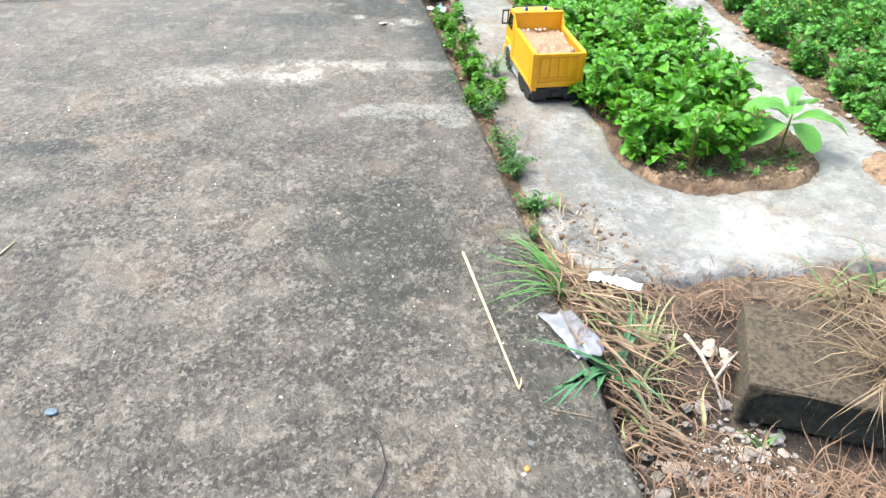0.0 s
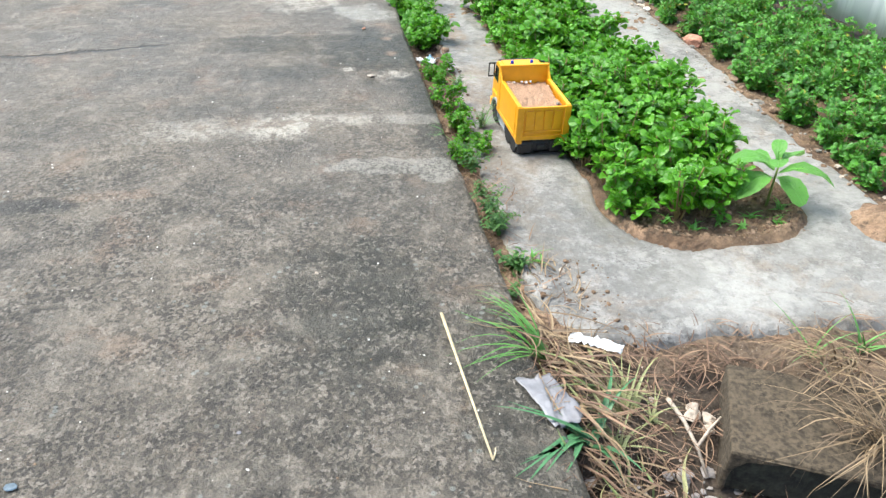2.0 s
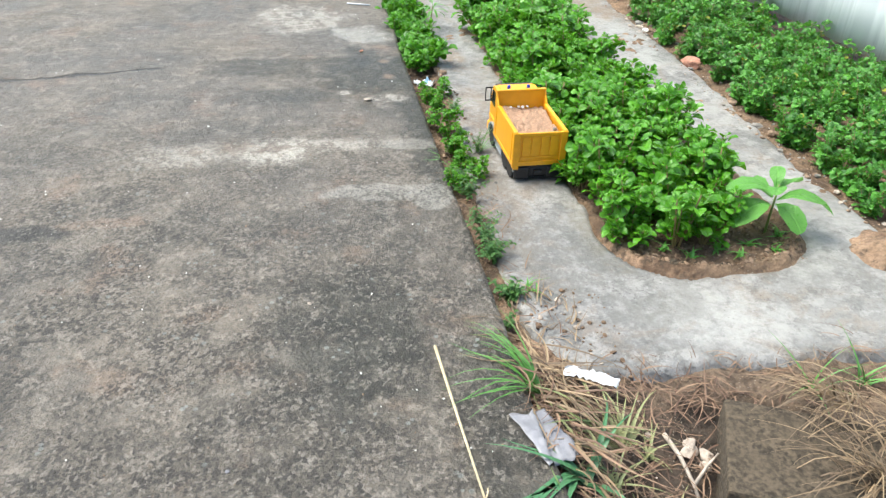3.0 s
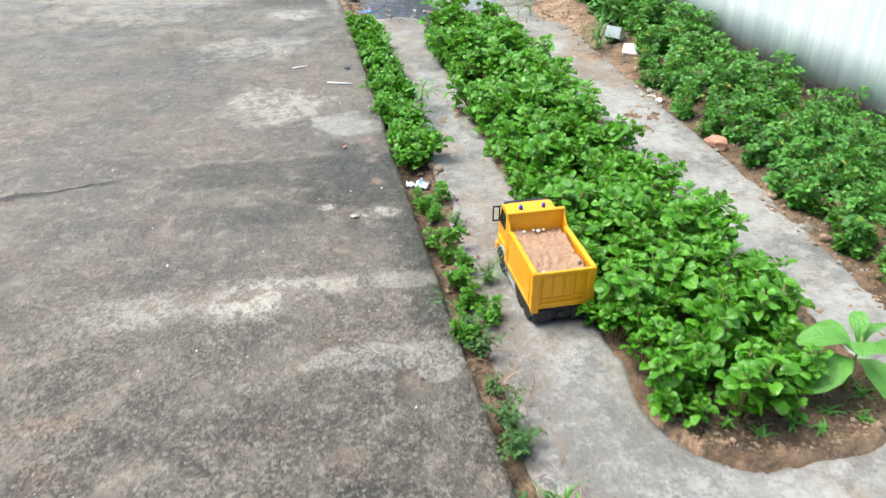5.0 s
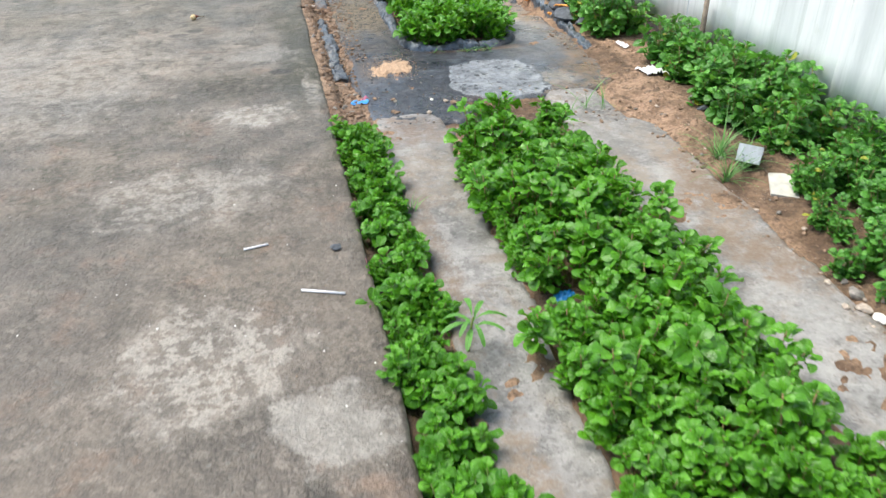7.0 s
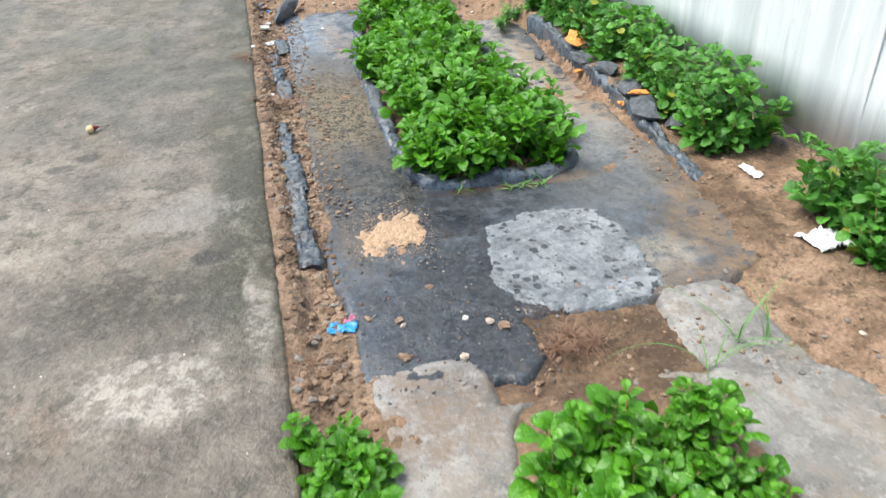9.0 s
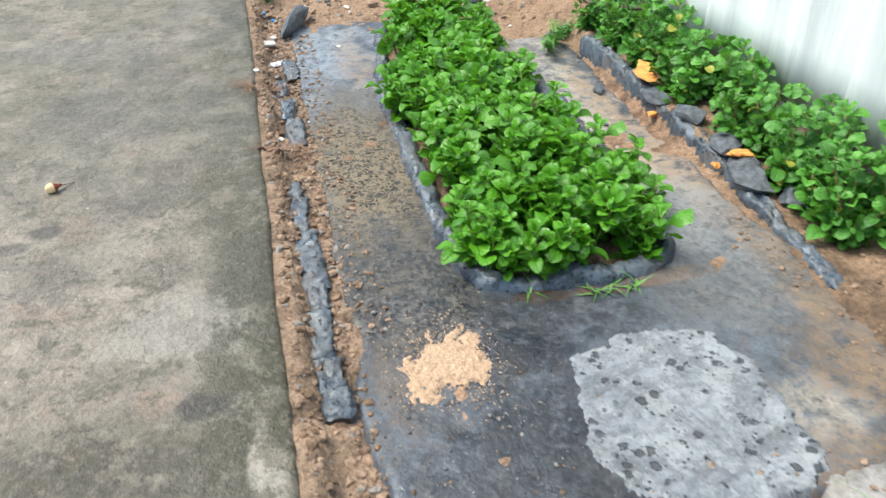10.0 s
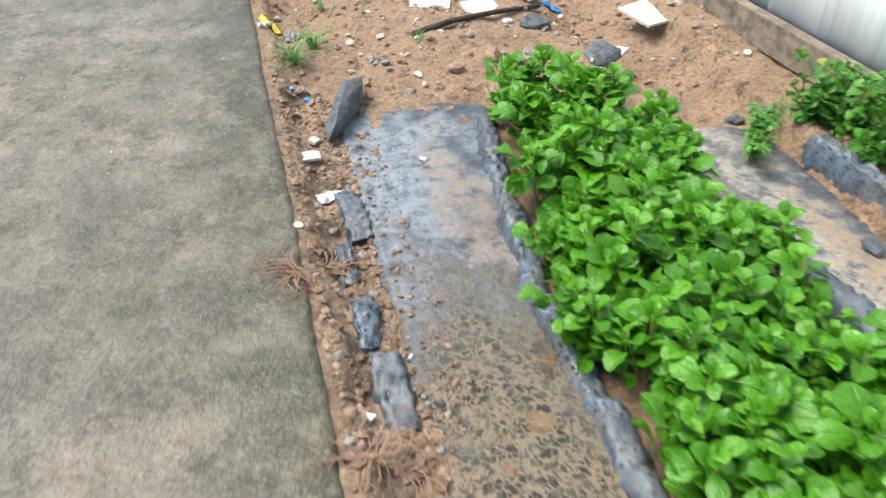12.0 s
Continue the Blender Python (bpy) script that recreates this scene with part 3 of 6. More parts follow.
def vnoise(x, y):
    ix, iy = np.floor(x), np.floor(y)
    fx, fy = x - ix, y - iy
    fx, fy = fx * fx * (3 - 2 * fx), fy * fy * (3 - 2 * fy)
    a, b = lattice(ix, iy), lattice(ix + 1, iy)
    c, d = lattice(ix, iy + 1), lattice(ix + 1, iy + 1)
    return (a + (b - a) * fx) * (1 - fy) + (c + (d - c) * fx) * fy - 0.5


def fbm(x, y, f, octs=4, gain=0.5):
    t, a = 0.0, 1.0
    for i in range(octs):
        t = t + a * vnoise(x * f + 17.3 * i, y * f + 5.1 * i)
        f, a = f * 2.03, a * gain
    return t


def rbox(x, y, x0, y0, x1, y1, r):
    """Distance inside (positive) a box with rounded corners."""
    qx = np.abs(x - (x0 + x1) / 2) - (x1 - x0) / 2 + r
    qy = np.abs(y - (y0 + y1) / 2) - (y1 - y0) / 2 + r
    return -(np.hypot(np.maximum(qx, 0), np.maximum(qy, 0)) + np.minimum(np.maximum(qx, qy), 0) - r)


def ramp(v, a, b):
    t = np.clip((v - a) / (b - a), 0, 1)
    return t * t * (3 - 2 * t)


# ---- the plan, in metres: the slab's edge is x = 0 ----
def in_bed_front(x, y):
    return rbox(x, y, 0.42 + 0.03 * ramp(y, 3.2, 4.6), 1.76, 1.03 - 0.05 * ramp(y, 2.2, 2.8), 5.60, 0.22)


def in_bed_back(x, y):
    return rbox(x, y, 0.50 + 0.09 * ramp(y, 7.8, 8.6), 6.62, 1.06, 8.66, 0.20)


def in_track(x, y):
    outer = np.maximum(np.maximum(rbox(x, y, 0.065 + 0.075 * ramp(y, 2.2, 3.3) + 0.05 * ramp(y, 3.4, 4.6), 1.38, 1.30 + 0.045 * ramp(y, 2.4, 3.2), 5.56, 0.27), rbox(x, y, 0.98, 5.2, 1.25, 5.90, 0.10)), rbox(x, y, 0.18, 4.8, 0.47, 5.74, 0.05))
    return np.minimum(outer, -in_bed_front(x, y)) + 0.030 * fbm(x, y, 7, 4)


def in_pad(x, y):
    outer = np.maximum(rbox(x, y, 0.16, 5.64, 0.64, 8.74, 0.10), rbox(x, y, 0.5, 5.84, 1.41 + 0.03 * ramp(y, 6.8, 7.6), 8.5, 0.2))
    return np.minimum(outer, -in_bed_back(x, y)) + 0.045 * fbm(x, y, 6, 4)


def in_disc(x, y):
    return 0.237 - np.hypot((x - 0.845) * 1.05, (y - 6.10) * 0.80) + 0.07 * fbm(x, y, 5, 6, 0.68)


def wall_x(y):
    return 1.66 + (9.0 - y) * 0.085


def soil_z(x, y):
    z = -0.066 + 0.020 * fbm(x, y, 2.3, 3) + 0.014 * fbm(x, y, 14, 3) + 0.010 * fbm(x, y, 50, 2)
    z = z + 0.030 * ramp(in_bed_front(x, y), -0.01, 0.10) + 0.030 * ramp(in_bed_back(x, y), -0.01, 0.08)
    rim = np.exp(-((in_bed_front(x, y) - 0.014 + 0.012 * fbm(x, y, 16, 2)) / 0.022) ** 2) * ramp(y, 2.5, 2.0)
    z = z + 0.030 * rim
    east = ramp(x, 1.34, 1.5)
    z = z + 0.028 * east - (low_side(x, y) + 0.004) * ramp(x, 1.47, 1.43)
    z = z + 0.026 * ramp(0.36 - np.hypot((x - 1.46) * 1.3, (y - 5.6) * 0.42), 0, 0.3)
    z = z + 0.055 * ramp(0.17 - np.hypot((x - 1.26) * 0.9, (y - 1.80) * 0.9), 0, 0.15)
    z = z + ramp(y, 8.65, 9.0) * (0.020 + 0.045 * fbm(x, y, 5, 4))
    strip = ramp(x, 0.16, 0.08) * ramp(x, -0.2, 0.0)
    z = z + 0.034 * ramp(x, 0.085, 0.03) * ramp(y, 5.2, 5.9) + 0.014 * strip * ramp(y, 5.2, 6.0) + strip * (0.018 * fbm(x, y, 22, 3) + 0.030 * fbm(x, y, 8, 2) * ramp(y, 5.2, 5.8))
    z = z - 0.02 * ramp(y, 1.40, 1.15) - 0.050 * ramp(y, 1.12, 0.98)
    z = z + 0.052 * np.exp(-((x - 0.065) / 0.075) ** 2 - ((y - 1.19) / 0.20) ** 2)
    z = z + 0.022 * ramp(x, 0.07, 0.0) * ramp(y, 1.4, 1.8)
    z = z + 0.013 * ramp(np.maximum(in_track(x, y), in_pad(x, y)), -0.10, 0.0) * ramp(y, 1.45, 1.7)
    z = np.where(x < 0.035, np.minimum(z, -0.014), z)
    return np.where(x < -0.055, -0.16, z)


def track_z(x, y):
    d = in_track(x, y)
    return -0.044 + 0.006 * fbm(x, y, 4, 4) + np.where(d < 0.012, -(0.012 - d) * 1.6, 0)


def low_side(x, y):
    """How far the far track drops on its side towards the wall."""
    return 0.072 * ramp(x, 1.04, 1.20) * ramp(y, 6.6, 7.6)


def pad_z(x, y):
    d = in_pad(x, y)
    return -0.050 - low_side(x, y) + 0.009 * fbm(x, y, 3.5, 4) + 0.004 * fbm(x, y, 20, 3) + np.where(d < 0.012, -(0.012 - d) * 1.6, 0)


def surface(x, y):
    z = soil_z(x, y)
    z = np.where(in_track(x, y) > 0, np.maximum(z, track_z(x, y)), z)
    return np.where(in_pad(x, y) > 0, np.maximum(z, pad_z(x, y) + 0.003), z)


STEP, X_LOW, Y_LOW = 0.008, -0.02, 0.3
SURFACE = surface(*np.meshgrid(np.arange(X_LOW, 2.6, STEP), np.arange(Y_LOW, 10.8, STEP)))


def top_z(x, y):
    """Height of what one would step on at a place."""
    if x < -0.004:
        return 0.0
    i = min(max((x - X_LOW) / STEP, 0), SURFACE.shape[1] - 1.001)
    j = min(max((y - Y_LOW) / STEP, 0), SURFACE.shape[0] - 1.001)
    i0, j0 = int(i), int(j)
    u, v = i - i0, j - j0
    a, b = SURFACE[j0, i0] * (1 - u) + SURFACE[j0, i0 + 1] * u, SURFACE[j0 + 1, i0] * (1 - u) + SURFACE[j0 + 1, i0 + 1] * u
    return float(a * (1 - v) + b * v)


def sheet(xs, ys, zf, keep=None):
    """A grid of heights over the ground, with the cells for which keep holds."""
    X, Y = np.meshgrid(np.array(xs), np.array(ys))
    Z = zf(X, Y)
    nx, ny = len(xs), len(ys)
    ok = np.ones_like(X, bool) if keep is None else keep(X, Y)
    cell = ok[:-1, :-1] & ok[1:, :-1] & ok[:-1, 1:] & ok[1:, 1:]
    j, i = np.nonzero(cell)
    a = j * nx + i
    faces = np.stack([a, a + 1, a + nx + 1, a + nx], 1)
    used = np.unique(faces)
    remap = np.full(nx * ny, -1)
    remap[used] = np.arange(len(used))
    verts = np.stack([X.ravel(), Y.ravel(), Z.ravel()], 1)[used]
    return verts.tolist(), remap[faces].tolist()


# ---- ground, slab, tracks ----
def build_ground():
    xs = np.concatenate([[-60, -25, -10, -4, -1, -0.3, -0.1], np.arange(-0.04, 2.45, 0.016), [2.6, 3, 4, 7, 15, 30, 60]])
    ys = np.concatenate([[-60, -25, -8, -2, 0], np.arange(0.3, 10.4, 0.016), [10.8, 12, 15, 25, 60]])
    v, f = sheet(xs, ys, soil_z)
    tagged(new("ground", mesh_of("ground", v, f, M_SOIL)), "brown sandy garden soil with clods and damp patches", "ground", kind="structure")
    xs, ys = np.arange(0.02, 1.42, 0.012), np.arange(1.28, 6.0, 0.012)
    v, f = sheet(xs, ys, track_z, lambda x, y: in_track(x, y) > -0.03)
    tagged(new("track", mesh_of("track", v, f, M_TRACK)), "pale grey cement mortar toy track looping round a planted bed", "track", kind="structure")
    xs, ys = np.arange(0.08, 1.56, 0.012), np.arange(5.4, 8.9, 0.012)
    v, f = sheet(xs, ys, lambda x, y: pad_z(x, y) + 0.003, lambda x, y: in_pad(x, y) > -0.03)
    tagged(new("dark_track", mesh_of("dark_track", v, f, M_PAD)), "dark blue-grey damp cement mortar track strewn with soil", "track", kind="structure")
    xs, ys = np.arange(0.5, 1.25, 0.004), np.arange(5.7, 6.6, 0.004)
    v, f = sheet(xs, ys, lambda x, y: pad_z(x, y) + 0.003 + np.clip(in_disc(x, y), -0.02, 0.014) * 0.35, lambda x, y: in_disc(x, y) > -0.006)
    tagged(new("cement_patch", mesh_of("cement_patch", v, f, M_DISC)), "round pale grey skim of cement with dark pits", "cement patch", kind="structure")


def build_slab():
    ys = np.arange(-3.0, 16.0, 0.03)
    e = 0.010 * fbm(ys * 0 + 3.1, ys, 3.0, 5) + 0.012 * fbm(ys * 0 + 9.1, ys, 0.6, 2)
    prof = [(-9.0, -0.002), (-0.6, 0.0), (-0.06, 0.0), (-0.016, -0.002), (-0.004, -0.008), (0.0, -0.020), (-0.004, -0.15)]
    verts, faces = [], []
    n = len(prof)
    for k, y in enumerate(ys):
        for i, (x, z) in enumerate(prof):
            w = e[k] if i >= 2 else 0
            r = (0.005 * float(vnoise(np.float64(y * 40), np.float64(i * 7.7)))) if i >= 3 else 0
            verts.append((x + w + r, y, z + (r if 3 <= i < 6 else 0)))
    for k in range(len(ys) - 1):
        for i in range(n - 1):
            faces.append((k * n + i, k * n + i + 1, (k + 1) * n + i + 1, (k + 1) * n + i))
    faces = [f[::-1] for f in faces]
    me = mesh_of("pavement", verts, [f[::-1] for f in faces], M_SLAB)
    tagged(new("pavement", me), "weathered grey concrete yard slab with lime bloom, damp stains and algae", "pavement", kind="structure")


build_ground()
build_slab()


# ---- wall ----
def build_wall():
    wall = tagged(new("wall_east"), "whitewashed ribbed sheet wall with grey streaks", "wall", kind="structure")
    seams = [1.0, 2.05, 3.1, 4.15, 5.2, 6.3, 7.02, 7.80, 8.86, 9.9, 10.9]
    for k in range(len(seams) - 1):
        y0, y1 = seams[k] - 0.03, seams[k + 1]
        n = 40
        out = 0.003 * (k % 2)
        lean = 0.010 * math.sin(k * 2.1)
        verts, faces = [], []
        zs = [0.03 + 0.012 * math.sin(k * 3.3), 0.25, 0.5, 0.8, 1.2, 1.7, 2.2]
        for side in (0.0, 0.006):
            for z in zs:
                for i in range(n + 1):
                    y = y0 + (y1 - y0) * i / n
                    rib = 0.0028 * math.cos(2 * math.pi * (y - y0) / 0.19) + 0.002 * math.sin(y * 17.0 + k)
                    zz = z
                    if z == zs[0] and 6 < k < 8 and i < 5:
                        zz = z + 0.10 * (1 - i / 5)
                    verts.append((wall_x(y) - out + rib + side + lean * z, y, zz))
        m = len(zs)
        for s in range(2):
            for j in range(m - 1):
                for i in range(n):
                    a = s * m * (n + 1) + j * (n + 1) + i
                    q = (a, a + 1, a + n + 2, a + n + 1)
                    faces.append(q if s else q[::-1])
        o = m * (n + 1)
        for i in range(n):
            faces.append((i, i + 1, o + i + 1, o + i))
        for j in range(m - 1):
            for i in (0, n):
                a = j * (n + 1) + i
                faces.append((a, a + n + 1, o + a + n + 1, o + a))
        under("sheet", mesh_of("sheet", verts, faces, M_WALL), wall)


build_wall()


# ---- leafy plants ----
def leaf_geo(L, W, cup=0.25, droop=0.3, wave=0.0, n=5):
    """A spoon-shaped leaf along +y with a short stalk: vertices, faces, uvs."""
    verts, faces, uvs = [], [], []
    rows = ((0.0, 0.10), (0.24, 0.44), (0.50, 0.93), (0.74, 1.0), (0.92, 0.78), (1.0, 0.36))
    for i in range(n + 1):
        k = i / n * 5
        j = min(4, int(k))
        t = rows[j][0] + (rows[j + 1][0] - rows[j][0]) * (k - j)
        w = W * 0.5 * (rows[j][1] + (rows[j + 1][1] - rows[j][1]) * (k - j))
        y = L * t
        z = -droop * L * t * t + 0.14 * L * math.sin(math.pi * t)
        for s in (-1, 0, 1):
            verts.append((s * w, y, z + (cup * w * (1 if s else 0)) + (wave * w * math.sin(t * 9 + s) if s else 0)))
            uvs.append((0.5 + 0.5 * s * (w / (W * 0.5 + 1e-6)), t))
    for i in range(n):
        for s in range(2):
            a = i * 3 + s
            faces.append((a, a + 1, a + 4, a + 3))
    return verts, faces, uvs


def place(verts, m):
    return [m @ Vector(v) for v in verts]


def rosette(name, mat, rng, L, n, aspect=0.78, tiers=3, tall=0.03):
    """The leafy tip of a shoot: leaves in tiers, small and upright in the middle."""
    pile = Pile()
    for k in range(n):
        t = k / max(1, n - 1)
        size = L * (0.45 + 0.55 * t) * rng.uniform(0.8, 1.2)
        tilt = 62 - 50 * t + rng.uniform(-18, 18)
        a = k * 137.5 + rng.uniform(-25, 25)
        v, f, u = leaf_geo(size, size * aspect * rng.uniform(0.85, 1.1), rng.choice((-0.35, 0.25, 0.45, 0.6)), rng.uniform(0.0, 0.45), rng.uniform(0, 0.35))
        m = pose(0, 0, -tall * t + rng.uniform(-0.004, 0.004), 0, 0, a) @ pose(0, 0.004 + 0.006 * t, 0, tilt, rng.uniform(-26, 26), 0)
        pile.add(place(v, m), f, u)
    return pile.mesh(name, mat)


def plant_kind(rng, mat, stem_mat, L, leaves, shoots, spread, low, high, aspect):
    """One variety of plant: a stems mesh, and shoots with their leafy tips."""
    tips, stems = [], Pile()
    lib = [rosette("leaf_tuft", mat, rng, L, leaves, aspect, 3, 0.03 if L < 0.055 else 0.05) for _ in range(4)]
    for s in range(shoots):
        a, r = rng.uniform(0, 2 * math.pi), spread * math.sqrt(rng.uniform(0.02, 1))
        h = rng.uniform(low, high)
        top = (r * math.cos(a), r * math.sin(a), h)
        mid = (top[0] * 0.6, top[1] * 0.6, h * 0.5)
        v, f = tube([(0, 0, -0.03), (top[0] * 0.25, top[1] * 0.25, 0.0), mid, top], [0.003, 0.0026, 0.0022, 0.0016], 4)
        if not stems.v:
            stems.add(v, f)
        else:
            o = len(stems.v) - 4
            stems.v += [tuple(w) for w in v[4:]]
            stems.uv += [(0.5, 0.5)] * (len(v) - 4)
            stems.f += [tuple(i if i < 4 else i + o for i in face) for face in f if not all(i < 4 for i in face)]
        tips.append((rng.choice(lib), pose(*top, rng.uniform(-22, 22) - 14 * math.sin(a), rng.uniform(-22, 22) + 14 * math.cos(a), rng.uniform(0, 360)), rng.uniform(0.8, 1.2)))
        if high > 0.2:
            for w in (0.16, 0.36):
                tips.append((rng.choice(lib), pose(top[0] * (0.3 + w * 1.2) + rng.uniform(-0.02, 0.02), top[1] * (0.3 + w * 1.2) + rng.uniform(-0.02, 0.02), h * w + 0.01, rng.uniform(-30, 30), rng.uniform(-30, 30), rng.uniform(0, 360)), rng.uniform(0.8, 1.1)))
        if h > 0.07 and rng.random() < 0.65:
            tips.append((rng.choice(lib), pose(mid[0] * 1.3, mid[1] * 1.3, h * 0.62, rng.uniform(-30, 30), rng.uniform(-30, 30), rng.uniform(0, 360)), rng.uniform(0.7, 1.0)))
    return stems.mesh("stalk", stem_mat), tips


def set_plant(kind, name, x, y, turn, size, label, group, z=None):
    base = tagged(new(name), label, "plant", group)
    base.matrix_basis = pose(x, y, top_z(x, y) if z is None else z, 0, 0, turn) @ Matrix.Scale(size, 4)
    under("stalk", kind[0], base)
    for me, m, s in kind[1]:
        under("leaf_tuft", me, base, m @ Matrix.Scale(s, 4))
    return base


def spots(rng, inside, x0, y0, x1, y1, gap, thin=None, jitter=0.42):
    """Places of plants, in loose rows, where inside() is positive."""
    found, y, row = [], y0, 0
    while y < y1:
        x = x0 + (gap / 2 if row % 2 else 0)
        while x < x1:
            px, py = x + rng.uniform(-jitter, jitter) * gap, y + rng.uniform(-jitter, jitter) * gap
            if inside(np.float64(px), np.float64(py)) > 0 and (thin is None or rng.random() < thin(px, py)):
                found.append((px, py))
            x += gap
        y += gap * 0.87
        row += 1
    return found


def joined(plants, name):
    """Many plants as one mesh, for growth that nobody could count."""
    vs, fs, us, mats, count = [], [], [], [], 0
    for kind, m in plants:
        for me, q in [(kind[0], m)] + [(t[0], m @ t[1] @ Matrix.Scale(t[2], 4)) for t in kind[1]]:
            n = len(me.vertices)
            co = np.empty(n * 3, np.float32)
            me.vertices.foreach_get("co", co)
            w = np.array(q)
            vs.append(co.reshape(-1, 3) @ w[:3, :3].T + w[:3, 3])
            ids = np.empty(len(me.loops), np.int32)
            me.loops.foreach_get("vertex_index", ids)
            uv = np.empty(len(me.loops) * 2, np.float32)
            me.uv_layers[0].data.foreach_get("uv", uv)
            sizes = np.empty(len(me.polygons), np.int32)
            me.polygons.foreach_get("loop_total", sizes)
            fs.append((ids + count, sizes))
            us.append(uv)
            mats.append(np.full(len(sizes), 0 if me is kind[0] else 1, np.int32))
            count += n
    out = bpy.data.meshes.new(name)
    v, loops, sizes = np.concatenate(vs).astype(np.float32), np.concatenate([f[0] for f in fs]), np.concatenate([f[1] for f in fs])
    out.vertices.add(len(v))
    out.vertices.foreach_set("co", v.ravel())
    out.loops.add(len(loops))
    out.loops.foreach_set("vertex_index", loops)
    out.polygons.add(len(sizes))
    out.polygons.foreach_set("loop_start", np.concatenate([[0], np.cumsum(sizes)[:-1]]).astype(np.int32))
    out.polygons.foreach_set("material_index", np.concatenate(mats))
    out.uv_layers.new(name="UVMap").data.foreach_set("uv", np.concatenate(us))
    out.materials.append(plants[0][0][0].materials[0])
    out.materials.append(plants[0][0][1][0][0].materials[0])
    out.update(calc_edges=True)
    out.validate()
    out.shade_smooth()
    return new(name, out)


def build_plants():
    rng = random.Random(11)
    small = [plant_kind(rng, M_LEAF_A, M_STEM_RED, 0.036, 11, 7, 0.062, 0.040, 0.160, 0.86) for _ in range(6)]
    broad = [plant_kind(rng, M_LEAF_B, M_STEM, 0.056, 9, 6, 0.060, 0.040, 0.165, 0.80) for _ in range(6)]
    shade = [plant_kind(rng, M_LEAF_C, M_STEM_RED, 0.047, 8, 6, 0.085, 0.08, 0.225, 0.84) for _ in range(6)]

    def long_bed(x, y):
        return np.minimum(np.maximum(in_bed_front(x, y), rbox(x, y, 0.5, 2.2, 1.06, 5.6, 0.1)) + 0.005 - 0.035 * ramp(y, 2.15, 1.85), np.minimum(np.minimum(5.37 - y, 0.905 - x), x - 0.428))
    for x, y in spots(rng, long_bed, 0.40, 1.92, 1.08, 5.5, 0.100):
        if math.hypot(x - 0.925, y - 1.955) < 0.085 or math.hypot(x - 0.50, y - 4.25) < 0.085:
            continue
        set_plant(rng.choice(small), "herb_plant", x, y, rng.uniform(0, 360), rng.uniform(0.78, 1.32), "low green leafy herb with glossy rounded leaves", "herbs in the long bed")
    for k in range(34):
        y = 2.28 + 0.09 * k + rng.uniform(-0.02, 0.02)
        x = 0.437 + 0.03 * float(ramp(y, 3.2, 4.6)) + rng.uniform(-0.014, 0.014)
        if 4.20 < y < 4.32:
            continue  # a gap where the wrapper lies
        set_plant(rng.choice(small), "herb_plant", x, y, rng.uniform(0, 360), rng.uniform(0.65, 0.95), "low green leafy herb with glossy rounded leaves", "herbs in the long bed")
    for x, y in spots(rng, lambda x, y: rbox(x, y, 0.510 + 0.13 * ramp(y, 7.7, 8.6), 6.64, 1.080 - 0.095 * ramp(y, 6.85, 7.4), 8.62, 0.12), 0.50, 6.64, 1.18, 8.66, 0.094):
        set_plant(rng.choice(broad), "broad_leaf_herb", x, y, rng.uniform(0, 360), rng.uniform(0.9, 1.15), "lush green leafy herb with broad glossy spoon-shaped leaves", "herbs in the curbed bed")

    def strip(x, y):
        return 0.9 if 3.5 < y < 5.55 else (0.85 if 2.30 < y < 3.27 and x < 0.11 else 0.0)
    for x, y in spots(rng, lambda x, y: np.minimum(x - 0.015, 0.150 - x), 0.03, 1.75, 0.17, 5.62, 0.064, strip):
        set_plant(rng.choice(small if y < 3.4 else broad), "gap_herb", x, y, rng.uniform(0, 360), rng.uniform(0.6, 0.9) * (0.62 if y < 3.4 else 0.86), "small green leafy herb sprouting from the gap beside the slab", "herbs in the gap")

    def along_wall(x, y):
        front = 1.32 + 0.045 * ramp(y, 2.5, 3.3) + 0.10 * ramp(y, 4.3, 4.8) + 0.07 * ramp(y, 5.0, 6.8) - 0.06 * ramp(y, 7.6, 8.4)
        return np.minimum(np.minimum(x - front - 0.02, wall_x(y) - 0.06 - x), np.minimum(y - 2.0, 8.48 - y))

    def gaps(x, y):
        bare = 4.72 < y < 5.15 and x < 1.66 or 6.15 < y < 6.5 and x < 1.82 or 5.15 < y < 6.3 and x < 1.60 or 6.5 < y < 8.0 and x < 1.54
        return 0.03 if bare else 0.97
    border = [(rng.choice(shade), pose(x, y, top_z(x, y), 0, 0, rng.uniform(0, 360)) @ Matrix.Scale(rng.uniform(0.85, 1.2) * (0.60 + 0.40 * float(ramp(y, 4.2, 5.6)) - 0.25 * float(ramp(y, 7.9, 8.4))), 4))
              for x, y in spots(rng, along_wall, 1.3, 1.95, 2.3, 8.75, 0.112, gaps)]
    tagged(joined(border, "herb_border"), "bushy dark green leafy herbs growing against the white wall", "plants", kind="stuff")


build_plants()


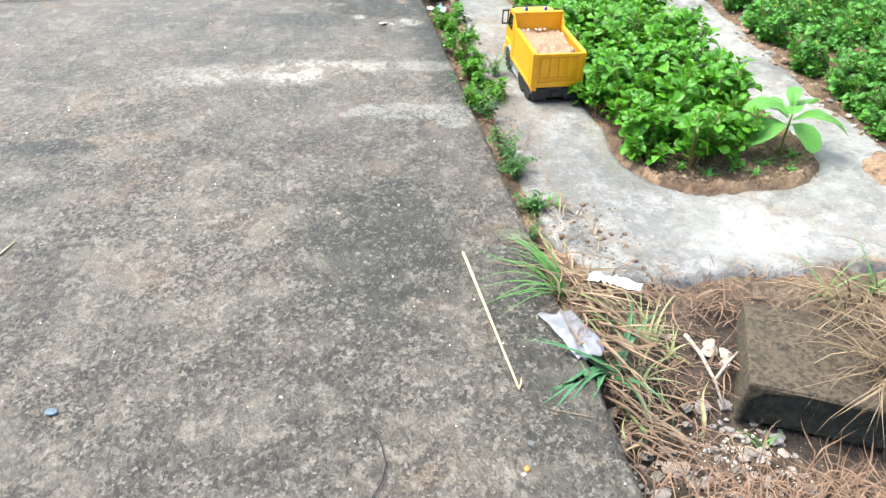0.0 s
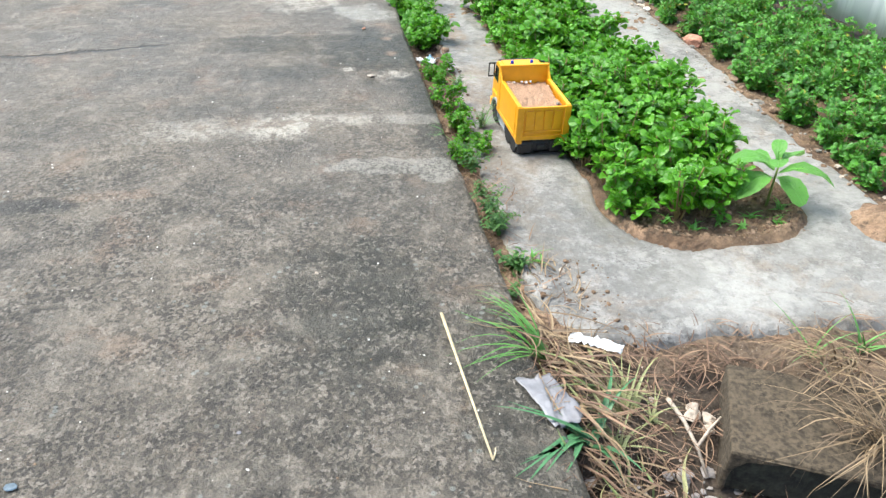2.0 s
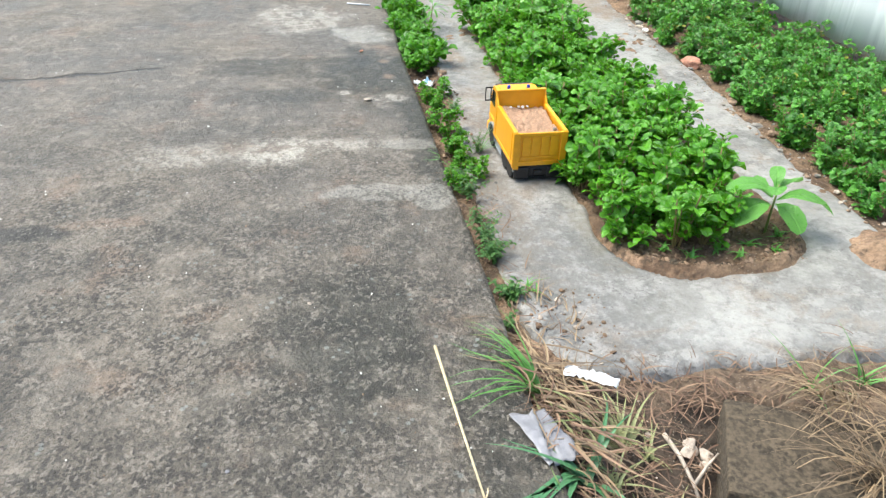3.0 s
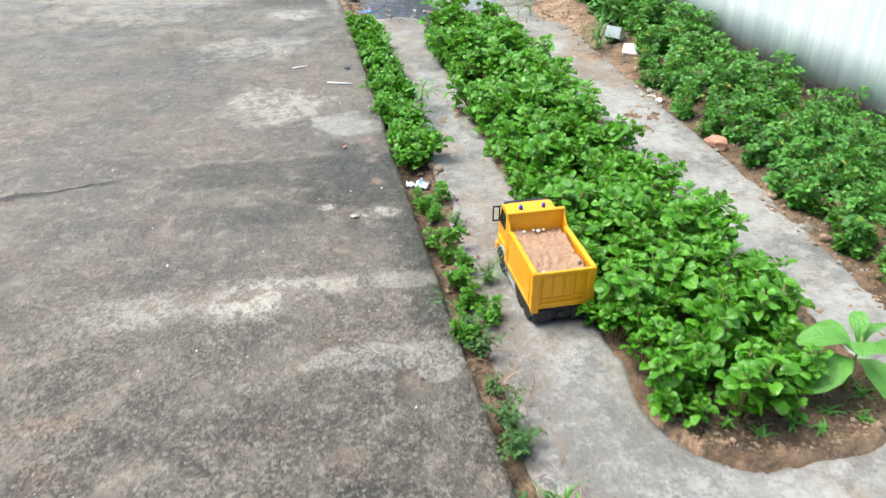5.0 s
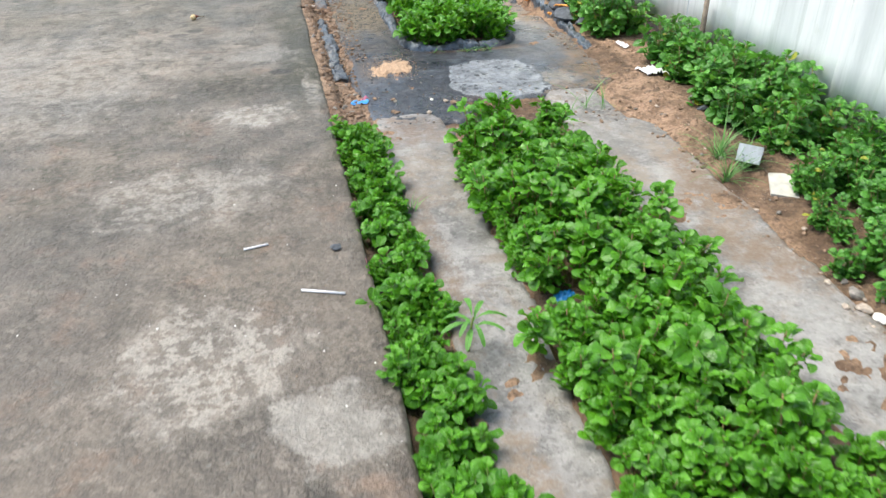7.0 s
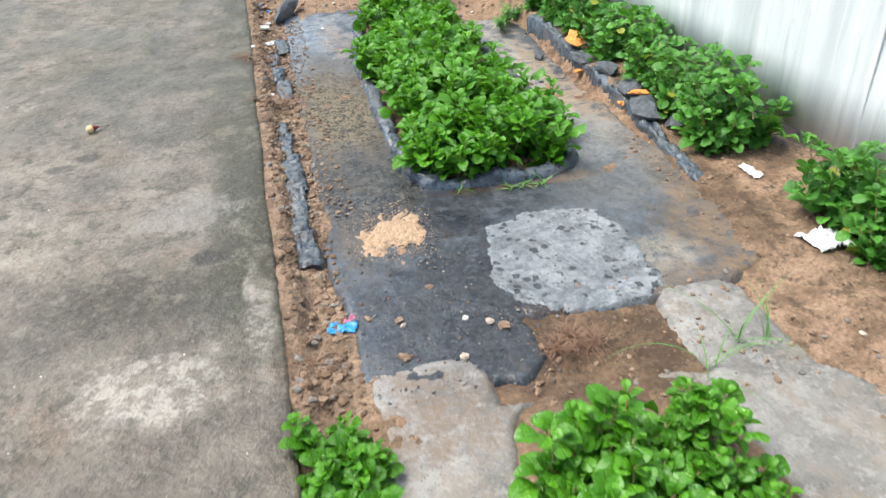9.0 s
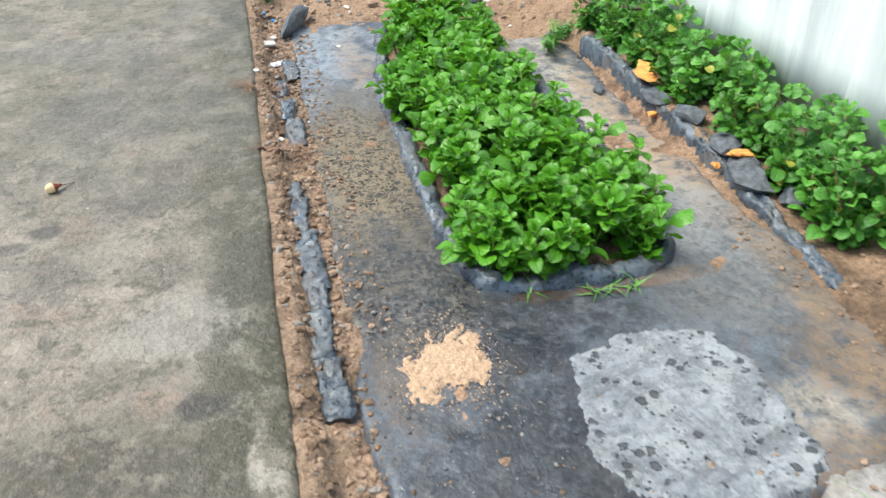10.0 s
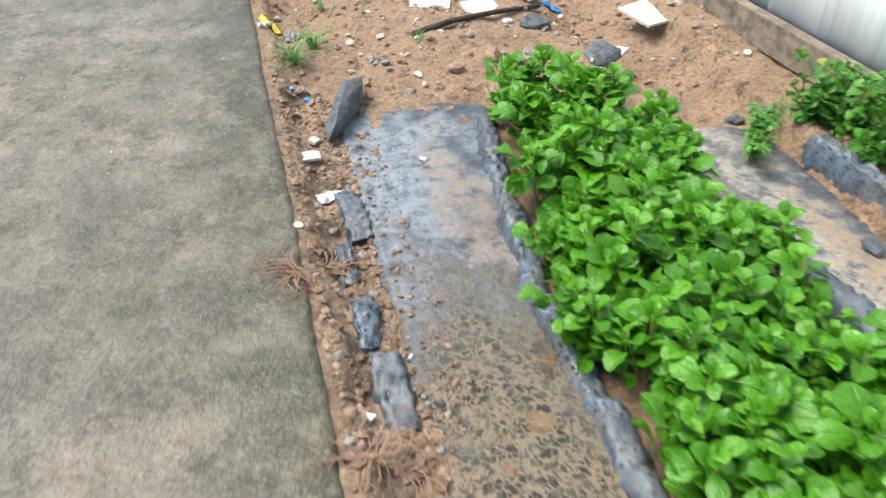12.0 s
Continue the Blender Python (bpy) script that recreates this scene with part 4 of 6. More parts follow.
# ---- toy dump truck ----
M_YEL = plain("yellow_plastic", (0.80, 0.36, 0.012), 0.34, 0.05, 30, 0.0002)
M_BLK = plain("black_plastic", (0.012, 0.012, 0.014), 0.4, 0.1, 50, 0.0003)
M_TYRE = plain("tyre_rubber", (0.016, 0.016, 0.017), 0.75, 0.15, 90, 0.0006)
M_RIM = plain("silver_rim", (0.55, 0.56, 0.57), 0.32, 0.08, 60, 0.0002, Metallic=0.7)
M_GREY = plain("grey_plastic", (0.30, 0.32, 0.34), 0.45, 0.06, 40, 0.0002)
M_BLUE = plain("blue_lens", (0.02, 0.06, 0.55), 0.2, 0.05, 40, 0.0001)
M_GLASS = plain("dark_window", (0.008, 0.009, 0.010), 0.08, 0.05, 30, 0.0)


def lathe(profile, sides=28):
    """A body turned round the x axis: profile of (x, radius)."""
    bm = bmesh.new()
    rings = []
    for x, r in profile:
        rings.append([bm.verts.new((x, r * math.cos(2 * math.pi * k / sides), r * math.sin(2 * math.pi * k / sides))) for k in range(sides)])
    for a, b in zip(rings, rings[1:]):
        for k in range(sides):
            bm.faces.new((a[k], a[(k + 1) % sides], b[(k + 1) % sides], b[k]))
    bm.faces.new(rings[0])
    bm.faces.new(rings[-1][::-1])
    bmesh.ops.recalc_face_normals(bm, faces=bm.faces[:])
    return bm


def tyre_bm(r, w):
    bm = lathe([(-w / 2, r * 0.62), (-w / 2, r * 0.9), (-w * 0.40, r * 0.98), (-w * 0.12, r), (-w * 0.08, r * 0.95), (w * 0.08, r * 0.95), (w * 0.12, r), (w * 0.40, r * 0.98), (w / 2, r * 0.9), (w / 2, r * 0.62)])
    lugs = []
    for k in range(18):
        a = 2 * math.pi * k / 18
        for s in (-1, 1):
            b = box_bm(s * w * 0.12, -0.0022, r * 0.96, s * w * 0.5, 0.0022, r * 1.015)
            bmesh.ops.rotate(b, verts=b.verts[:], cent=(0, 0, 0), matrix=Matrix.Rotation(a + s * 0.08, 3, "X"))
            lugs.append(b)
    return join_bm(bm, *lugs)


def rim_bm(r, w, side):
    x = side * w * 0.42
    bm = lathe([(-w * 0.3, r * 0.6), (x * 0.9, r * 0.63), (x, r * 0.60), (x * 0.8, r * 0.5), (x * 0.55, r * 0.46), (x * 0.55, r * 0.2), (x * 1.05, r * 0.18), (x * 1.1, r * 0.08)] if side > 0 else
               [(x * 1.1, r * 0.08), (x * 1.05, r * 0.18), (x * 0.55, r * 0.2), (x * 0.55, r * 0.46), (x * 0.8, r * 0.5), (x, r * 0.60), (x * 0.9, r * 0.63), (w * 0.3, r * 0.6)])
    nuts = []
    for k in range(8):
        a = 2 * math.pi * k / 8
        b = lathe([(x * 0.5 - 0.001, r * 0.05), (x * 0.5 + side * 0.003, r * 0.045)], 6)
        bmesh.ops.translate(b, verts=b.verts[:], vec=(0, r * 0.33 * math.cos(a), r * 0.33 * math.sin(a)))
        nuts.append(b)
    return join_bm(bm, *nuts)


def build_truck(m):
    truck = tagged(new("toy_truck"), "yellow plastic toy dump truck with black tyres and blue beacons", "toy truck")
    truck.matrix_basis = m
    W = 0.091
    # chassis
    part("chassis", join_bm(box_bm(-0.035, 0.01, 0.030, 0.035, 0.39, 0.052, 0.003), box_bm(-0.078, 0.004, 0.046, 0.078, 0.27, 0.060, 0.003), box_bm(-0.05, 0.16, 0.022, 0.05, 0.25, 0.05, 0.004)), M_BLK, truck)
    part("rear_bumper", join_bm(box_bm(-0.082, -0.004, 0.014, -0.030, 0.014, 0.056, 0.005), box_bm(0.030, -0.004, 0.014, 0.082, 0.014, 0.056, 0.005), box_bm(-0.034, 0.002, 0.020, 0.034, 0.016, 0.052, 0.004), box_bm(-0.014, -0.008, 0.026, 0.014, 0.006, 0.044, 0.004)), M_BLK, truck, "black rear bumper with tow hitch")
    for s in (-1, 1):
        part("tail_light", box_bm(s * 0.060 - 0.012, -0.006, 0.036, s * 0.060 + 0.012, -0.002, 0.046, 0.001), M_BLK, truck)
    for y in (0.050, 0.118, 0.305):
        for s in (-1, 1):
            tyre = part("tyre", tyre_bm(0.041, 0.030), M_TYRE, truck, smooth=False)
            tyre.matrix_basis = pose(s * 0.072, y, 0.041, random.uniform(0, 60))
            part("rim", rim_bm(0.041, 0.030, s), M_RIM, tyre, "silver spoked rim", True)
    # fenders
    for s in (-1, 1):
        arc = [(0.050 - 0.046, 0.040)] + [(0.05 + 0.045 * math.cos(math.pi - math.pi * k / 10), 0.037 + 0.045 * math.sin(math.pi * k / 10)) for k in range(0, 9)]
        rear = [(y, z) for y, z in arc] + [(0.118 + 0.045 * math.cos(math.pi / 2 - math.pi / 2 * k / 6), 0.037 + 0.045 * math.sin(math.pi / 2 - math.pi / 2 * k / 6)) for k in range(0, 7)]
        strip = rear + [(y * 1.0 + (0.004 if y > 0.09 else -0.002), z + 0.004) for y, z in rear[::-1]]
        part("rear_fender", prism_bm(strip, 0, s * 0.056, s * 0.088), M_GREY, truck, "grey rear mudguard")
        front = [(0.305 + 0.046 * math.cos(math.pi - math.pi * k / 12), 0.037 + 0.046 * math.sin(math.pi * k / 12)) for k in range(13)]
        strip = front + [(0.305 + 0.052 * math.cos(math.pi * k / 12), 0.037 + 0.052 * math.sin(math.pi * k / 12)) for k in range(13)]
        part("front_fender", prism_bm(strip, 0, s * 0.052, s * 0.090), M_GREY, truck, "grey front mudguard")
        part("side_skirt", box_bm(s * 0.066, 0.160, 0.026, s * 0.084, 0.252, 0.062, 0.004), M_GREY, truck, "grey side tank")
    # dump bed
    bed = part("dump_bed", join_bm(box_bm(-W + 0.004, 0.004, 0.058, W - 0.004, 0.268, 0.068, 0.002), box_bm(-0.06, 0.01, 0.052, 0.06, 0.25, 0.060, 0.002)), M_YEL, truck)
    for s in (-1, 1):
        out = [(0.0, 0.060), (0.0, 0.180), (0.228, 0.182), (0.252, 0.205), (0.262, 0.228), (0.272, 0.228), (0.272, 0.060)]
        a, b = sorted((s * (W - 0.006), s * W))
        side = part("side_panel", prism_bm(out, 0, a, b, 0.0012), M_YEL, bed)
        a, b = sorted((s * (W - 0.013), s * (W + 0.001)))
        part("top_rail", join_bm(box_bm(a, 0.0, 0.174, b, 0.232, 0.184, 0.002)), M_YEL, bed)
        a, b = sorted((s * (W - 0.002), s * (W + 0.002)))
        for y in (0.030, 0.245):
            part("side_rib", box_bm(a, y - 0.008, 0.064, b, y + 0.008, 0.176, 0.0015), M_YEL, bed)
        part("side_ledge", box_bm(a, 0.002, 0.060, b, 0.270, 0.074, 0.002), M_YEL, bed)
    part("headboard", join_bm(box_bm(-W + 0.004, 0.262, 0.062, W - 0.004, 0.270, 0.226, 0.002), box_bm(-W, 0.259, 0.222, W, 0.274, 0.229, 0.002), box_bm(-W + 0.012, 0.258, 0.100, W - 0.012, 0.264, 0.106, 0.001)), M_YEL, bed)
    gate = part("tailgate", join_bm(box_bm(-W + 0.002, 0.002, 0.060, W - 0.002, 0.007, 0.178, 0.001)), M_YEL, bed)
    for s in (-1, 1):
        a, b = sorted((s * 0.070, s * (W + 0.002)))
        part("corner_post", join_bm(box_bm(a, -0.004, 0.056, b, 0.006, 0.181, 0.002), box_bm(a + 0.004, -0.005, 0.050, b, 0.004, 0.060, 0.002)), M_YEL, gate)
    part("gate_top", box_bm(-0.072, -0.003, 0.168, 0.072, 0.006, 0.180, 0.002), M_YEL, gate)
    part("gate_foot", join_bm(box_bm(-0.072, -0.003, 0.062, 0.072, 0.006, 0.078, 0.002), box_bm(-0.064, -0.0025, 0.088, 0.064, 0.006, 0.094, 0.0015)), M_YEL, gate)
    for k in range(4):
        x = -0.048 + 0.032 * k
        part("gate_panel", box_bm(x - 0.0135, -0.0015, 0.097, x + 0.0135, 0.006, 0.166, 0.0012), M_YEL, gate)
    # cab
    shell = [(0.282, 0.052), (0.282, 0.196), (0.292, 0.212), (0.345, 0.214), (0.372, 0.205), (0.392, 0.150), (0.400, 0.130), (0.402, 0.050)]
    cab = part("cab", prism_bm(shell, 0, -0.077, 0.077, 0.006), M_YEL, truck)
    part("cab_roof", box_bm(-0.066, 0.290, 0.207, 0.066, 0.350, 0.217, 0.004), M_YEL, cab)
    part("windscreen", prism_bm([(0.3765, 0.200), (0.3955, 0.150), (0.3985, 0.152), (0.3800, 0.202)], 0, -0.066, 0.066), M_GLASS, cab, "black windscreen")
    part("roof_edge", join_bm(box_bm(-0.080, 0.286, 0.192, -0.072, 0.300, 0.213, 0.003), box_bm(0.072, 0.286, 0.192, 0.080, 0.300, 0.213, 0.003), box_bm(-0.07, 0.352, 0.203, 0.07, 0.372, 0.213, 0.004)), M_BLK, cab, "black roof trim")
    part("front_bumper", box_bm(-0.082, 0.385, 0.024, 0.082, 0.408, 0.058, 0.005), M_YEL, truck)
    for s in (-1, 1):
        a, b = sorted((s * 0.0765, s * 0.0795))
        part("side_window", prism_bm([(0.306, 0.142), (0.306, 0.194), (0.356, 0.196), (0.376, 0.146)], 0, a, b), M_GLASS, cab, "black side window")
        part("door_line", box_bm(a, 0.300, 0.070, b + 0.0005, 0.3025, 0.196, 0.0005), M_BLK, cab)
        a, b = sorted((s * 0.076, s * 0.084))
        part("door_step", box_bm(a, 0.292, 0.088, b, 0.378, 0.098, 0.002), M_YEL, cab)
        x = s * 0.094
        mirror = part("mirror", join_bm(box_bm(x - 0.012, 0.362, 0.150, x + 0.012, 0.366, 0.155, 0.001), box_bm(x - 0.012, 0.362, 0.198, x + 0.012, 0.366, 0.203, 0.001), box_bm(x - 0.012, 0.362, 0.150, x - 0.008, 0.366, 0.203, 0.001), box_bm(x + 0.008, 0.362, 0.150, x + 0.012, 0.366, 0.203, 0.001), box_bm(min(x, s * 0.07), 0.363, 0.199, max(x, s * 0.07), 0.366, 0.202, 0.0005)), M_BLK, cab, "black mirror frame")
        beacon = part("beacon", lathe([(0.0, 0.0062), (0.010, 0.0058), (0.0135, 0.0045), (0.0148, 0.002)], 14), M_BLUE, cab, "translucent blue roof beacon", True)
        beacon.matrix_basis = pose(s * 0.036, 0.302, 0.2165, 0, -90, 0)
        part("headlight", box_bm(s * 0.055 - 0.014, 0.400, 0.066, s * 0.055 + 0.014, 0.406, 0.080, 0.002), M_RIM, cab, "clear headlight")
    return truck


M_LOAD = plain("coarse_sand", (0.46, 0.29, 0.19), 0.95, 0.25, 300, 0.004)
M_SANDY = plain("yellow_sand", (0.47, 0.325, 0.215), 0.95, 0.22, 160, 0.004)
M_WSTONE = plain("white_stone", (0.74, 0.72, 0.67), 0.7, 0.1, 60, 0.002)
M_GSTONE = plain("grey_stone", (0.25, 0.23, 0.205), 0.85, 0.25, 50, 0.003)
M_DSTONE = plain("dark_mortar_stone", (0.095, 0.108, 0.125), 0.75, 0.3, 45, 0.004)
M_MUD = plain("damp_soil_clod", (0.19, 0.122, 0.078), 0.95, 0.25, 70, 0.004)
M_CLOD = plain("dry_soil_clod", (0.30, 0.205, 0.140), 0.95, 0.25, 70, 0.004)
M_CONC = plain("grey_brown_concrete", (0.092, 0.070, 0.047), 0.95, 0.34, 90, 0.005)
M_ORANGE = plain("orange_crust", (0.72, 0.30, 0.075), 0.85, 0.2, 60, 0.004)
M_BRICK = plain("pinkish_brick", (0.50, 0.25, 0.17), 0.9, 0.2, 60, 0.003)
M_WOOD = plain("weathered_plank", (0.22, 0.18, 0.14), 0.85, 0.3, 25, 0.003)
M_DWOOD = plain("dark_wet_stick", (0.045, 0.035, 0.03), 0.8, 0.3, 40, 0.003)
M_TILE = plain("white_tile", (0.56, 0.54, 0.485), 0.35, 0.12, 25, 0.001)
M_PAPER = plain("white_plastic_film", (0.78, 0.78, 0.80), 0.4, 0.06, 30, 0.001)
M_FILM = plain("grey_plastic_film", (0.27, 0.265, 0.285), 0.25, 0.12, 25, 0.001)
M_SKYBLUE = plain("sky_blue_wrapper", (0.04, 0.30, 0.72), 0.3, 0.1, 30, 0.001)
M_PALEBLUE = plain("pale_blue_film", (0.36, 0.56, 0.72), 0.3, 0.1, 40, 0.001)
M_FADED = plain("faded_blue_plastic", (0.13, 0.18, 0.23), 0.6, 0.2, 60, 0.001)
M_PINK = plain("pink_wrapper", (0.75, 0.25, 0.35), 0.35, 0.1, 30, 0.001)
M_YELLOW = plain("yellow_wrapper", (0.85, 0.62, 0.03), 0.35, 0.1, 30, 0.001)
M_STRAW = plain("pale_straw", (0.66, 0.54, 0.34), 0.6, 0.15, 60, 0.0006)
M_BONE = plain("bleached_root", (0.48, 0.40, 0.33), 0.8, 0.2, 60, 0.002)
M_BULB = plain("pale_bulb", (0.78, 0.60, 0.32), 0.35, 0.1, 40, 0.0004)
M_CLOUDY = plain("cloudy_plastic", (0.62, 0.66, 0.70), 0.25, 0.08, 30, 0.001, Transmission_Weight=0.2)
M_HOLLOW_SHADE = plain("shaded_hollow_concrete", (0.040, 0.038, 0.027), 0.9, 0.3, 60, 0.004)
M_BULBRED = plain("dark_red_skin", (0.22, 0.03, 0.02), 0.4, 0.2, 60, 0.001)

truck = build_truck(pose(0.308, 2.37, -0.0435, 0, 0, 1))


def rock_mesh(name, rng, mat, size=(1, 1, 1), rough=0.28, sub=2):
    bm = bmesh.new()
    bmesh.ops.create_icosphere(bm, subdivisions=sub, radius=0.5)
    o = Vector((rng.uniform(0, 90), rng.uniform(0, 90), rng.uniform(0, 90)))
    cuts = [(Vector((rng.gauss(0, 1), rng.gauss(0, 1), rng.gauss(0, 1))).normalized(), rng.uniform(0.26, 0.42)) for _ in range(6)]
    for v in bm.verts:
        for n, d in cuts:
            over = v.co.dot(n) - d
            if over > 0:
                v.co -= n * over
        v.co *= 1 + rough * noise.noise(v.co * 3.1 + o)
        v.co = Vector((v.co.x * size[0], v.co.y * size[1], v.co.z * size[2]))
    me = bpy.data.meshes.new(name)
    bm.to_mesh(me)
    bm.free()
    me.materials.append(mat)
    return me


def rock(rng, name, mat, x, y, size, label, category, turn=None, tilt=0.0, sink=0.3, group=""):
    ob = tagged(new(name, rock_mesh(name, rng, mat, size)), label, category, group)
    ob.matrix_basis = pose(x, y, top_z(x, y) + size[2] * (0.5 - sink), tilt, 0, rng.uniform(0, 360) if turn is None else turn)
    return ob


def build_load():
    rng = random.Random(3)
    n, k = 40, 60
    verts, faces = [], []
    for j in range(k + 1):
        for i in range(n + 1):
            x, y = -0.078 + 0.156 * i / n, 0.009 + 0.250 * j / k
            z = 0.154 + 0.012 * float(fbm(np.float64(x), np.float64(y), 16, 3)) + 0.009 * float(fbm(np.float64(x), np.float64(y), 90, 2)) + 0.010 * (j / k)
            verts.append((x, y, z))
    for j in range(k):
        for i in range(n):
            a = j * (n + 1) + i
            faces.append((a, a + 1, a + n + 2, a + n + 1))
    rim = [i for i in range(n + 1)] + [j * (n + 1) + n for j in range(1, k + 1)] + [k * (n + 1) + i for i in range(n - 1, -1, -1)] + [j * (n + 1) for j in range(k - 1, 0, -1)]
    o = len(verts)
    verts += [(verts[i][0], verts[i][1], 0.0685) for i in rim]
    for a in range(len(rim)):
        b = (a + 1) % len(rim)
        faces.append((rim[a], o + a, o + b, rim[b]))
    faces.append(tuple(range(o + len(rim) - 1, o - 1, -1)))
    load = tagged(new("sand_load", mesh_of("sand_load", verts, faces, M_LOAD)), "heap of coarse brown sand filling the toy truck bed", "sand")
    load.matrix_basis = truck.matrix_basis.copy()
    for x, y, s in ((-0.040, 0.246, 0.013), (-0.010, 0.250, 0.011), (0.004, 0.244, 0.014), (0.022, 0.249, 0.011), (-0.048, 0.035, 0.009), (0.066, 0.060, 0.016)):
        ob = tagged(new("pebble", rock_mesh("pebble", rng, M_WSTONE if s != 0.016 else M_GSTONE, (s, s * 0.9, s * 0.75))), "small white pebble lying on the sand load", "pebble", "pebbles on the sand")
        ob.matrix_basis = truck.matrix_basis @ pose(x, y, 0.163 + s * 0.15 + 0.010 * (y / 0.25 - 0.5))


build_load()

M_CHIP = plain("pinkish_grey_stone", (0.36, 0.325, 0.31), 0.85, 0.2, 50, 0.003)


# ---- curbs ----
def sweep(name, pts, width, height, mat, seed, base=-0.085, flat=False):
    """A rough mortar curb along points: rounded, uneven, sunk in the ground."""
    rng = random.Random(seed)
    prof = [(-0.5, 0.0), (-0.47, 0.55), (-0.30, 0.92), (0.0, 1.0), (0.30, 0.93), (0.47, 0.55), (0.5, 0.0)]
    if flat:
        prof = [(-0.5, 0.0), (-0.49, 0.80), (-0.42, 0.99), (-0.15, 1.0), (0.15, 1.0), (0.42, 0.98), (0.49, 0.80), (0.5, 0.0)]
    prof = [(a[0] + (b[0] - a[0]) * k / 2, a[1] + (b[1] - a[1]) * k / 2) for a, b in zip(prof, prof[1:]) for k in (0, 1)] + [prof[-1]]
    fine = []
    for a, b in zip(pts, pts[1:]):
        n = max(1, int(math.dist(a, b) / 0.008))
        fine += [(a[0] + (b[0] - a[0]) * i / n, a[1] + (b[1] - a[1]) * i / n) for i in range(n)]
    fine.append(pts[-1])
    verts, faces, m = [], [], len(prof)
    off = rng.uniform(0, 50)
    for i, (x, y) in enumerate(fine):
        x0, y0 = fine[max(0, i - 1)]
        x1, y1 = fine[min(len(fine) - 1, i + 1)]
        d = Vector((x1 - x0, y1 - y0)).normalized()
        nrm = Vector((d.y, -d.x))
        end = min(1.0, min(i, len(fine) - 1 - i) / 3.0 + 0.35)
        w = width * (1 + 0.35 * noise.noise((x * 9 + off, y * 9, 1)))
        h = height * (1 + 0.7 * noise.noise((x * 7, y * 7 + off, 5)) + 0.35 * noise.noise((x * 29, y * 29, off))) * end
        shift = 0.012 * noise.noise((x * 8, y * 8, off + 20))
        for s, t in prof:
            jx = 0.012 * noise.noise((x * 45 + s * 9, y * 45, t * 7 + off))
            verts.append((x + nrm.x * (s * w + shift + jx), y + nrm.y * (s * w + shift + jx), base + t * (h - base - 0.05) + 0.010 * noise.noise((x * 23, y * 23, s * 4 + off)) + t * (0.009 * noise.noise((x * 75, y * 75, s * 9 + off)) + 0.006 * noise.noise((x * 140, y * 140, s * 15 + off)))))
    for i in range(len(fine) - 1):
        for k in range(m - 1):
            faces.append((i * m + k, i * m + k + 1, (i + 1) * m + k + 1, (i + 1) * m + k))
    faces.append(tuple(range(m)))
    faces.append(tuple(range((len(fine) - 1) * m + m - 1, (len(fine) - 1) * m - 1, -1)))
    return new(name, mesh_of(name, verts, faces, mat, True))


def arc_points(cx, cy, r, a0, a1, n=10):
    return [(cx + r * math.cos(radians(a0 + (a1 - a0) * i / n)), cy + r * math.sin(radians(a0 + (a1 - a0) * i / n))) for i in range(n + 1)]


def build_curbs():
    loop = [(0.60, 8.58), (0.52, 8.2), (0.475, 7.8), (0.475, 7.3), (0.485, 6.86)] + arc_points(0.66, 6.76, 0.165, 175, 265, 8) + [(0.80, 6.59)] + arc_points(0.94, 6.74, 0.15, 280, 360, 8) + [(1.085, 7.0), (1.09, 7.5), (1.08, 8.0)]
    tagged(sweep("bed_curb", loop, 0.068, 0.034, M_CURB, 4), "rough blue-grey mortar curb round the planted bed", "curb", kind="structure")
    tagged(sweep("side_curb", [(1.455, 8.24), (1.475, 7.8), (1.475, 7.3), (1.455, 6.9), (1.435, 6.6), (1.420, 6.38)], 0.052, 0.024, M_CURB, 9, -0.15, True), "rough dark mortar curb beside the track", "curb", kind="structure")
    rng = random.Random(21)
    pieces = [(6.26, 6.33, 0.095, 0.055), (6.345, 6.43, 0.088, 0.058), (6.445, 6.51, 0.085, 0.05), (6.53, 6.62, 0.083, 0.055), (6.64, 6.70, 0.087, 0.045), (6.72, 6.98, 0.09, 0.062), (7.0, 7.17, 0.085, 0.045),
              (7.19, 7.27, 0.09, 0.03), (7.545, 7.715, 0.118, 0.052), (7.765, 7.885, 0.100, 0.038), (7.965, 7.985, 0.092, 0.034), (8.04, 8.09, 0.098, 0.036), (8.12, 8.30, 0.145, 0.05)]
    for y0, y1, x, w in pieces:
        w *= 1.15
        y0, y1 = y0 - 0.014, y1 + 0.014
        s = sweep("curb_piece", [(x + rng.uniform(-0.006, 0.006), y0), (x + rng.uniform(-0.008, 0.008), (y0 + y1) / 2), (x + rng.uniform(-0.006, 0.006), y1)], w, 0.012 + rng.uniform(0, 0.012), M_CURB, rng.randint(1, 999), flat=True)
        tagged(s, "broken blue-grey mortar curb piece in sandy soil", "curb piece", "broken curb pieces")


build_curbs()


